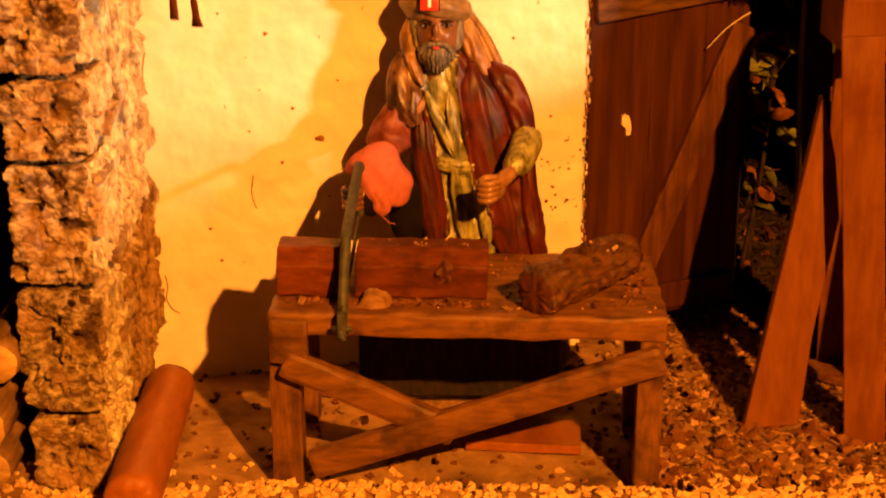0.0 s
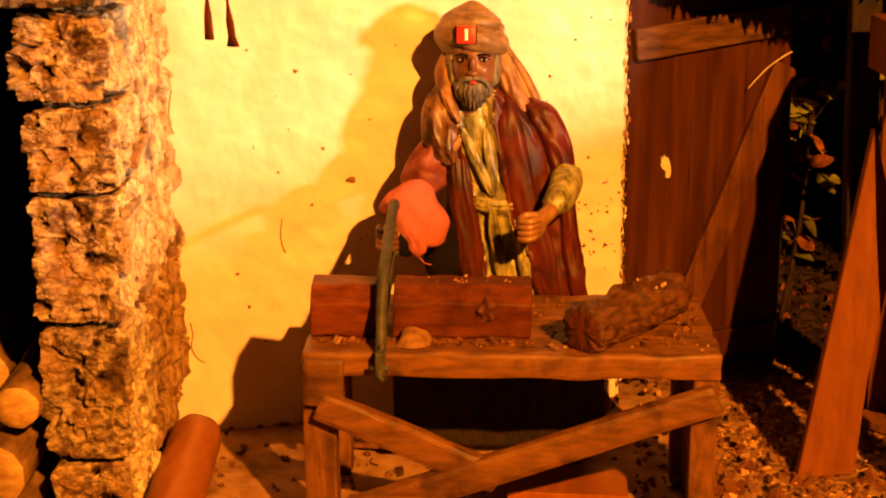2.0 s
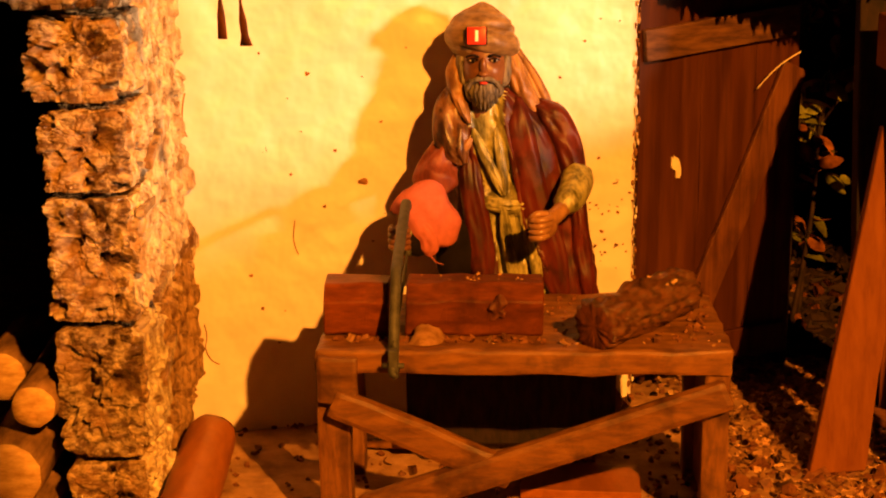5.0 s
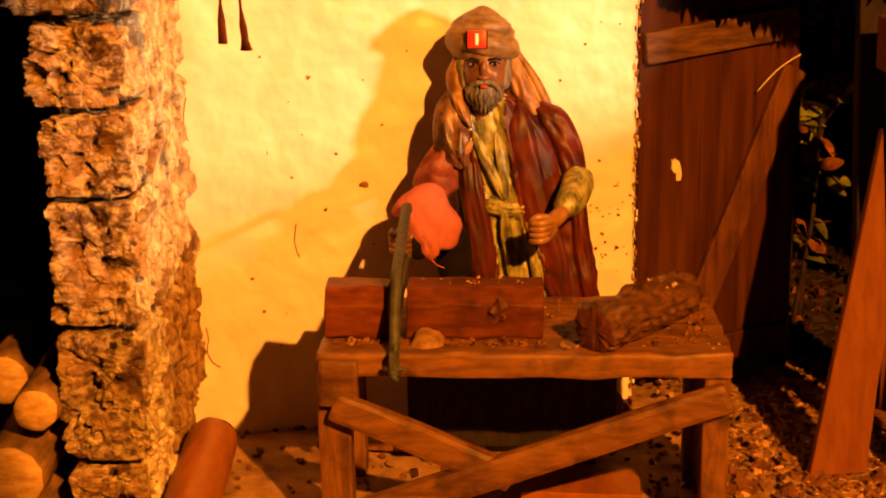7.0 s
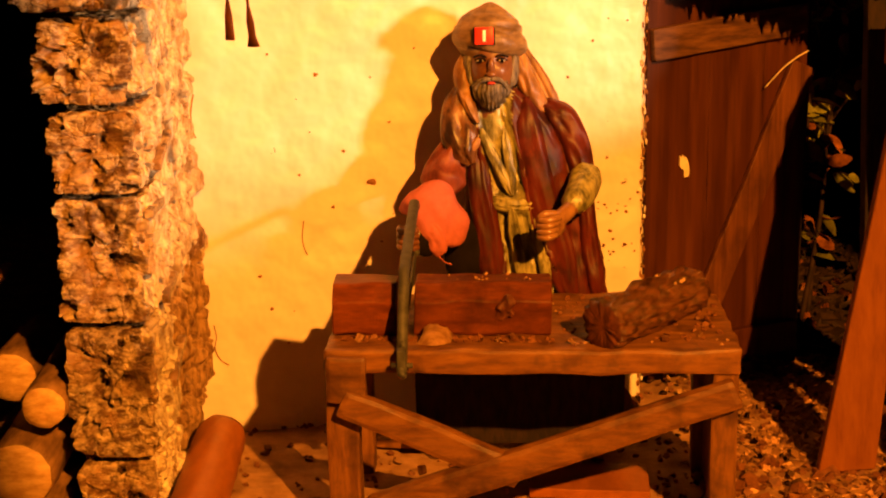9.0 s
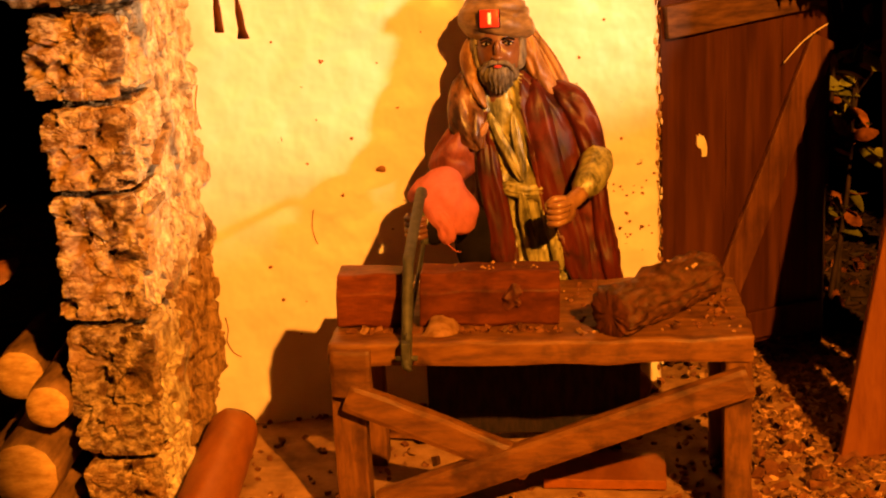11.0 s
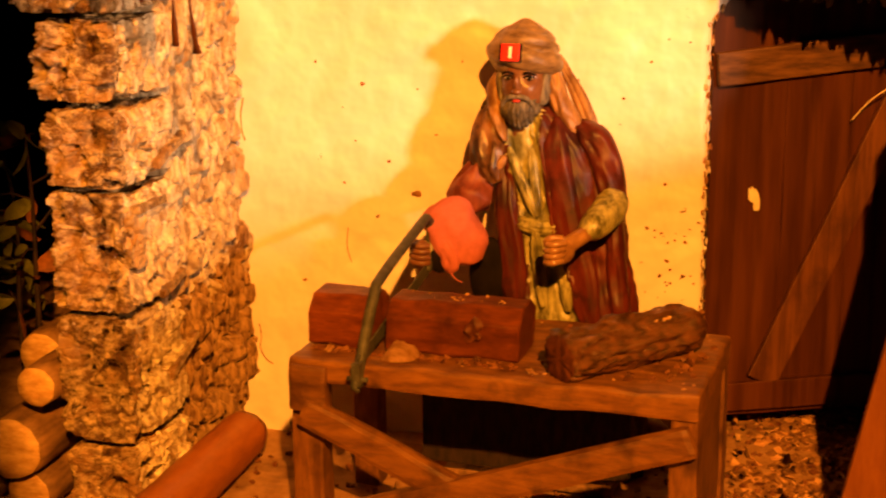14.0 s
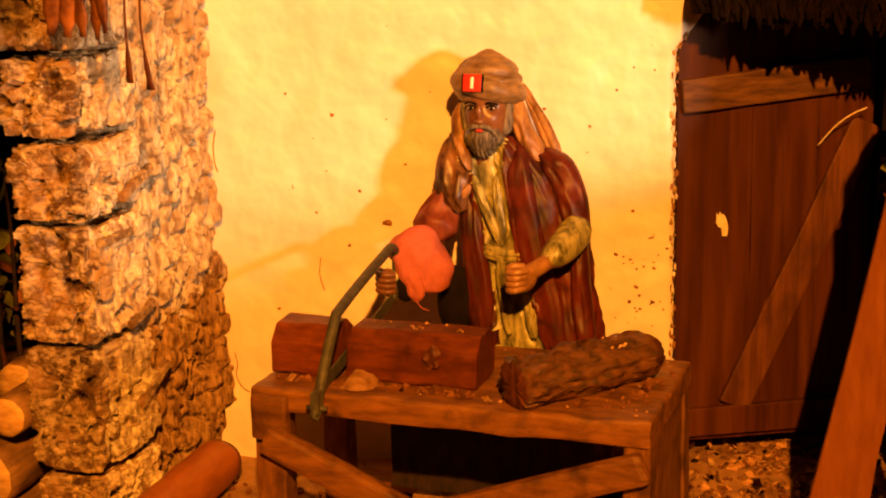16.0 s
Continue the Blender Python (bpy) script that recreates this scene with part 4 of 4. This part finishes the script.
# ---- dry shrubs ----
def leaf_mesh(rng, base, aim, size, curl):
    aim = Vector(aim).normalized()
    side = aim.cross(Vector((rng.uniform(-1, 1), rng.uniform(-1, 1), rng.uniform(-1, 1)))).normalized()
    up = side.cross(aim)
    bm = bmesh.new()
    rows = []
    for k in range(5):
        t = k / 4
        w = size * 0.26 * math.sin(math.pi * (0.08 + 0.88 * t)) ** 0.8
        c = Vector(base) + aim * size * t + up * curl * size * t * t
        rows.append((bm.verts.new(c - side * w + up * w * 0.3), bm.verts.new(c), bm.verts.new(c + side * w + up * w * 0.3)))
    for a, b in zip(rows, rows[1:]):
        bm.faces.new((a[0], a[1], b[1], b[0]))
        bm.faces.new((a[1], a[2], b[2], b[1]))
    return bm


def shrub(name, base, stems, leaves, size, seed, mats, label, reach=0.05):
    rng = random.Random(seed)
    top = thing(name, pose(*base), label=label, category="shrub")
    tips = []
    for h, dx, dy in stems:
        path = smooth_path([(rng.uniform(-0.01, 0.01), rng.uniform(-0.01, 0.01), -0.004), (dx * 0.3 + rng.uniform(-0.008, 0.008), dy * 0.3, h * 0.4), (dx * 0.7, dy * 0.8 + rng.uniform(-0.01, 0.01), h * 0.75), (dx, dy, h)], 6)
        n = len(path)
        part("stem", tube(path, [0.003 * (1 - 0.7 * i / n) for i in range(n)], 7), "twig", top, smooth=True)
        tips += path[4:]
        for _ in range(6):
            a = path[rng.randrange(5, n)]
            b = a + Vector((rng.uniform(-1, 1), rng.uniform(-1, 1), rng.uniform(-0.2, 0.9))) * reach
            part("twig", tube([a, a.lerp(b, 0.5) + Vector((0, 0, 0.004)), b], [0.0013, 0.001, 0.0005], 5), "twig", top)
            tips += [a.lerp(b, 0.6), b]
    for k in range(leaves):
        a = rng.choice(tips)
        bm = leaf_mesh(rng, a, (rng.uniform(-1, 1), rng.uniform(-1, 0.5), rng.uniform(-0.9, 0.7)), size * rng.uniform(0.6, 1.2), rng.uniform(-0.5, 0.5))
        part("leaf", bm, mats[k % len(mats)], top, smooth=True)
    return top


shrub("dry_shrub", (0.262, 0.46, 0), ((0.30, -0.02, -0.02), (0.26, 0.03, 0.0), (0.33, 0.045, 0.03), (0.22, -0.035, 0.02), (0.34, 0.0, -0.01)), 150, 0.026, 31, ["leaf", "leaf", "leaf_green"], "dry shrub with rust and olive leaves in the dark doorway")
shrub("dry_shrub", (0.36, 0.50, 0), ((0.32, -0.02, -0.02), (0.27, 0.04, 0.0), (0.34, 0.02, 0.03)), 70, 0.026, 33, ["leaf", "leaf", "leaf_green"], "dry shrub with rust and olive leaves in the dark doorway")
shrub("leafy_shrub", (-0.435, 0.12, 0), ((0.25, 0.01, -0.01), (0.23, -0.02, 0.0)), 34, 0.030, 35, ["leaf_green", "leaf_green", "leaf"], "leafy shrub with olive green leaves behind the log stack", 0.03)


# ---- boards on the ground, chips, shavings and sawdust ----
for a, b, w, mat, label in (((-0.075, 0.115, 0.004), (0.055, 0.112, 0.004), 0.030, "stack_log", "flat olive-brown board lying under the bench"), ((-0.135, 0.135, 0.0035), (-0.045, 0.122, 0.004), 0.022, "bench", "thin red-brown board lying under the bench"), ((0.0, 0.055, 0.002), (0.085, 0.05, 0.002), 0.05, "log", "broad brown board half buried under the bench"), ((0.27, 0.20, 0.004), (0.345, 0.13, 0.004), 0.022, "chip", "short brown board lying by the trestle")):
    ob = part("loose_board", beam(a, b, w, 0.007, (0, 0, 1), 0.001, 0.0008, a[0]), mat)
    tagged(ob, label=label, category="board", group="boards on the ground")
ob = part("grey_stone", lobe((0.062, 0.188, 0.012), (0.021, 0.015, 0.017), 24, 18, (0, 0, 20), 0.004, 60), "chip", smooth=True)
tagged(ob, label="rounded brown stone on the ground behind the bench", category="stone")


def ground_z(x, y):
    p = Vector((x, y, 0))
    return -0.003 + 0.0022 * fractal(p, 22) + 0.0012 * noise.noise(p * 120) + mound(x, y)


def grains(name, count, area, size, mat, seed, label, category, density=None, flat=0.7, height=None):
    """A scatter of small broken bits as one mesh."""
    rng = random.Random(seed)
    verts, faces = [], []
    made = 0
    cube = [(-1, -1, -1), (1, -1, -1), (1, 1, -1), (-1, 1, -1), (-1, -1, 1), (1, -1, 1), (1, 1, 1), (-1, 1, 1)]
    quads = [(0, 3, 2, 1), (4, 5, 6, 7), (0, 1, 5, 4), (1, 2, 6, 5), (2, 3, 7, 6), (3, 0, 4, 7)]
    while made < count:
        x, y = rng.uniform(area[0], area[1]), rng.uniform(area[2], area[3])
        if density and rng.random() > density(x, y):
            continue
        made += 1
        s = size * rng.uniform(0.45, 1.3)
        z = (height if height is not None else ground_z(x, y)) + s * flat * 0.45
        turn = Euler((rng.uniform(-0.7, 0.7), rng.uniform(-0.7, 0.7), rng.uniform(0, 6.3))).to_matrix()
        o = len(verts)
        for c in cube:
            q = Vector((c[0] * s * rng.uniform(0.3, 0.75), c[1] * s * rng.uniform(0.3, 0.75), c[2] * s * flat * rng.uniform(0.3, 0.7)))
            q = turn @ q
            verts.append((x + q.x, y + q.y, z + q.z))
        faces += [tuple(o + k for k in f) for f in quads]
    me = bpy.data.meshes.new(name)
    me.from_pydata(verts, [], faces)
    me.materials.append(M[mat])
    return tagged(new(name, me), label=label, category=category, kind="stuff")


def front_strip(x, y):
    edge = -0.034 + 0.010 * noise.noise(Vector((x * 14, 0, 5))) + (0.03 if x > 0.15 else 0.0)
    return 1.0 if y < edge else 0.10 * math.exp(-(y - edge) / 0.03)


def right_heap(x, y):
    return max(0.04, min(1.0, (x - 0.125) / 0.04)) * (0.35 + 0.65 * (noise.noise(Vector((x * 20, y * 20, 2))) > -0.1))


grains("sawdust", 5200, (-0.42, 0.42, -0.22, 0.03), 0.0042, "grain", 41, "coarse pale sawdust grains along the front", "sawdust", front_strip)
grains("sawdust", 2600, (0.05, 0.40, -0.02, 0.36), 0.0058, "litter", 42, "flat brown wood chips heaped beside the bench", "wood chips", right_heap, 0.22)
grains("sawdust", 1100, (0.05, 0.40, -0.02, 0.34), 0.0062, "shaving", 56, "flat pale wood chips heaped beside the bench", "wood chips", right_heap, 0.16)
# dense dark bits stand for the shade on the ground beyond the door
grains("dark_leaf_litter", 3600, (0.16, 0.62, 0.355, 0.93), 0.016, "twig", 57, "dark bits added to shade the ground in the doorway", "leaf litter", None, 0.2)
grains("dark_crumbs", 700, (-0.24, 0.36, -0.05, 0.30), 0.0034, "chip", 43, "small dark wood crumbs scattered on the sand", "crumbs")
grains("dark_crumbs", 150, (0.12, 0.30, -0.05, 0.10), 0.0070, "chip", 44, "dark bark crumbs beside the bench", "crumbs")
grains("bench_dust", 60, (-0.10, 0.130, -0.03, 0.09), 0.0013, "shaving", 45, "fine sawdust on the bench top", "sawdust", None, 0.7, 0.1314)
grains("beam_crumbs", 70, (-0.130, 0.016, -0.022, -0.010), 0.0026, "chip", 48, "dark crumbs of wood along the sawn beam", "crumbs", None, 0.7, 0.1312)
grains("bench_crumbs", 110, (0.02, 0.132, -0.03, 0.09), 0.0026, "chip", 49, "dark crumbs of bark on the bench top", "crumbs", None, 0.6, 0.1312)
grains("beam_dust", 14, (-0.070, 0.005, 0.006, 0.022), 0.0014, "shaving", 46, "pale sawdust on top of the sawn beam", "sawdust", None, 0.7, 0.1664)
grains("log_dust", 44, (0.086, 0.106, 0.018, 0.044), 0.0015, "grain", 47, "pale sawdust on the bark log", "sawdust", None, 0.7, 0.1598)


def shaving_bm(rng, size, turns):
    """A curled strip of planed wood."""
    n = 9
    w = size * rng.uniform(0.25, 0.5)
    verts = []
    bm = bmesh.new()
    for k in range(n):
        t = k / (n - 1)
        a = turns * t * 2 * math.pi
        r = size * 0.30 * (1 - 0.35 * t)
        c = Vector((r * math.sin(a) + size * 0.25 * t, 0, r * (1 - math.cos(a))))
        wob = size * 0.05 * math.sin(5 * t + size * 900)
        verts.append((bm.verts.new(c + Vector((wob, -w / 2, 0))), bm.verts.new(c + Vector((wob, w / 2, size * 0.06 * t)))))
    for a, b in zip(verts, verts[1:]):
        bm.faces.new((a[0], a[1], b[1], b[0]))
    ex = bmesh.ops.solidify(bm, geom=bm.faces[:], thickness=0.0004)
    return bm


def scatter_shavings(name, count, area, size, seed, label, mat, keep=None):
    rng = random.Random(seed)
    kinds = [finish(shaving_bm(rng, size * rng.uniform(0.7, 1.2), rng.choice((0.15, 0.3, 0.5, 0.8))), name, mat) for _ in range(7)]
    out = 0
    while out < count:
        x, y = rng.uniform(area[0], area[1]), rng.uniform(area[2], area[3])
        if keep and not keep(x, y):
            continue
        out += 1
        ob = new(name, kinds[out % 7])
        ob.matrix_world = pose(x, y, ground_z(x, y) + 0.001, rng.uniform(-35, 35), rng.uniform(-35, 35), rng.uniform(0, 360))
        tagged(ob, label=label, category="shaving", group=label)


scatter_shavings("wood_shaving", 150, (0.11, 0.36, -0.06, 0.34), 0.013, 51, "curled wood shaving on the ground beside the bench", "litter")
scatter_shavings("bark_scrap", 60, (0.14, 0.34, -0.06, 0.22), 0.014, 52, "curled dark bark scrap on the ground", "chip")
scatter_shavings("wood_shaving", 26, (-0.11, 0.12, 0.0, 0.11), 0.012, 53, "curled pale wood shaving on the ground under the bench", "shaving")
scatter_shavings("wood_shaving", 40, (0.05, 0.15, 0.16, 0.30), 0.014, 54, "pale wood shaving at the foot of the door", "grain")
scatter_shavings("dry_leaf", 70, (0.20, 0.40, 0.42, 0.66), 0.022, 55, "curled dry leaf on the ground in the doorway", "leaf")


# shavings on the bench top
def bench_bit(name, m, size, turns, mat, label, seed):
    ob = part(name, shaving_bm(random.Random(seed), size, turns), mat, m=m)
    tagged(ob, label=label, category="shaving")


def broad_curl():
    """A torn, bowed flake of pale wood leaning on the beam."""
    bm = bmesh.new()
    rows = []
    for a in range(11):
        u = a / 10
        high = 0.0125 * math.sqrt(max(0.0, 1 - (2 * u - 1) ** 2)) * (1 - 0.45 * u) + 0.001
        row = []
        for b in range(7):
            w = b / 6
            torn = 0.0016 * noise.noise(Vector((u * 7, w * 4, 3)))
            row.append(bm.verts.new((-0.0765 + 0.022 * u + 0.003 * w, -0.0255 + 0.013 * w * w - 0.005 * math.sin(math.pi * u), 0.1320 + (high + torn) * w)))
        rows.append(row)
    for a, b in zip(rows, rows[1:]):
        for k in range(6):
            bm.faces.new((a[k], a[k + 1], b[k + 1], b[k]))
    bmesh.ops.solidify(bm, geom=bm.faces[:], thickness=0.0007)
    ob = part("wood_curl", bm, "shaving", smooth=True)
    tagged(ob, label="broad pale curl of planed wood leaning on the beam", category="shaving")


broad_curl()
bench_bit("wood_curl", pose(0.030, -0.028, 0.1322, 0, 0, 150), 0.012, 0.30, "shaving", "small curl of wood on the bench", 62)
for k, (x, y, r) in enumerate(((-0.024, -0.020, 20), (-0.012, -0.018, 100), (-0.004, -0.020, 200), (-0.034, -0.021, 300), (-0.116, -0.020, 60), (0.088, -0.022, 80), (0.110, -0.01, 10), (0.122, 0.02, 140))):
    bench_bit("wood_chip", pose(x, y, 0.1319, 10, -20, r), 0.009 + 0.002 * (k % 3), 0.25, "chip" if k % 2 else "shaving", "small curled wood chip on the bench", 70 + k)
# broken knot on the beam's face
ob = part("knot", lobe((-0.0170, -0.0085, 0.1520), (0.0055, 0.0022, 0.0085), 28, 22, (0, 14, 0), 0.0030, 210), "rust", smooth=True)
tagged(ob, label="dark splintered knot on the sawn beam", category="knot")
ob = part("straw", tube(smooth_path([(0.196, 0.296, 0.252), (0.209, 0.292, 0.268), (0.221, 0.293, 0.2775), (0.232, 0.302, 0.282)], 6), 0.0006, 6), "flake", smooth=True)
tagged(ob, label="thin bent straw caught on the door", category="straw")


# ---- flecks on the plaster, pieces of the wall ----
def flecks():
    wall = bpy.data.objects["wall_north"]
    rng = random.Random(81)
    spots = [(-0.165, 0.283, 0.0016), (-0.213, 0.125, 0.0016), (-0.004, 0.286, 0.0017), (-0.110, 0.243, 0.0012), (0.030, 0.272, 0.0013), (-0.125, 0.196, 0.0030), (-0.180, 0.205, 0.0012), (-0.146, 0.222, 0.0012), (-0.205, 0.098, 0.0016), (0.062, 0.205, 0.0012), (-0.20, 0.30, 0.0010), (-0.09, 0.30, 0.0009), (0.05, 0.30, 0.0009), (-0.155, 0.178, 0.0014)]
    spots += [(rng.uniform(0.045, 0.09), rng.uniform(0.105, 0.175), rng.uniform(0.0005, 0.0016)) for _ in range(26)]
    spots += [(rng.uniform(-0.25, 0.08), rng.uniform(0.05, 0.32), rng.uniform(0.0005, 0.0010)) for _ in range(24)]
    for x, z, r in spots:
        bm = bmesh.new()
        rim = []
        c = on_wall(x, z, 0.0)
        for k in range(9):
            a = 2 * math.pi * k / 9
            q = r * rng.uniform(0.55, 1.25)
            rim.append(bm.verts.new(c + WALL_D * math.cos(a) * q * 1.2 + Vector((0, 0, math.sin(a) * q)) + WALL_N * 0.0007))
        hub = bm.verts.new(c + WALL_N * (0.0007 + 0.4 * r))
        for k in range(9):
            bm.faces.new((rim[k], rim[(k + 1) % 9], hub))
        part("fleck", bm, "fleck", wall)
    for path in (((-0.250, 0.088), (-0.2485, 0.078), (-0.250, 0.068), (-0.246, 0.058), (-0.240, 0.054)), ((-0.178, 0.168), (-0.1795, 0.155), (-0.178, 0.145), (-0.176, 0.140)), ((-0.2555, 0.272), (-0.258, 0.258), (-0.2575, 0.245), (-0.2555, 0.238))):
        part("hair_crack", tube(smooth_path([on_wall(x, z, 0.0008) for x, z in path], 5), 0.0004, 5), "fleck", wall)


def chipped_edge():
    """Broken crumbs of plaster along the wall's free end."""
    wall = bpy.data.objects["wall_north"]
    rng = random.Random(91)
    for k in range(90):
        z = 0.345 * k / 90 + rng.uniform(0, 0.004)
        end = 0.0935 + (0.6 * WALL_D.x * (z - 0.328) if z > 0.328 else 0.0)
        c = on_wall(end + rng.uniform(-0.003, 0.0015), z, rng.uniform(-0.002, 0.0006))
        s = rng.uniform(0.0008, 0.0021)
        part("plaster_chip", lobe(c, (s * rng.uniform(0.4, 0.9), s * 0.6, s * rng.uniform(0.7, 1.9)), 8, 6, (0, 0, 17), 0.0006, 400), rng.choice(("stone", "fleck", "fleck", "plaster")), wall)


flecks()
chipped_edge()
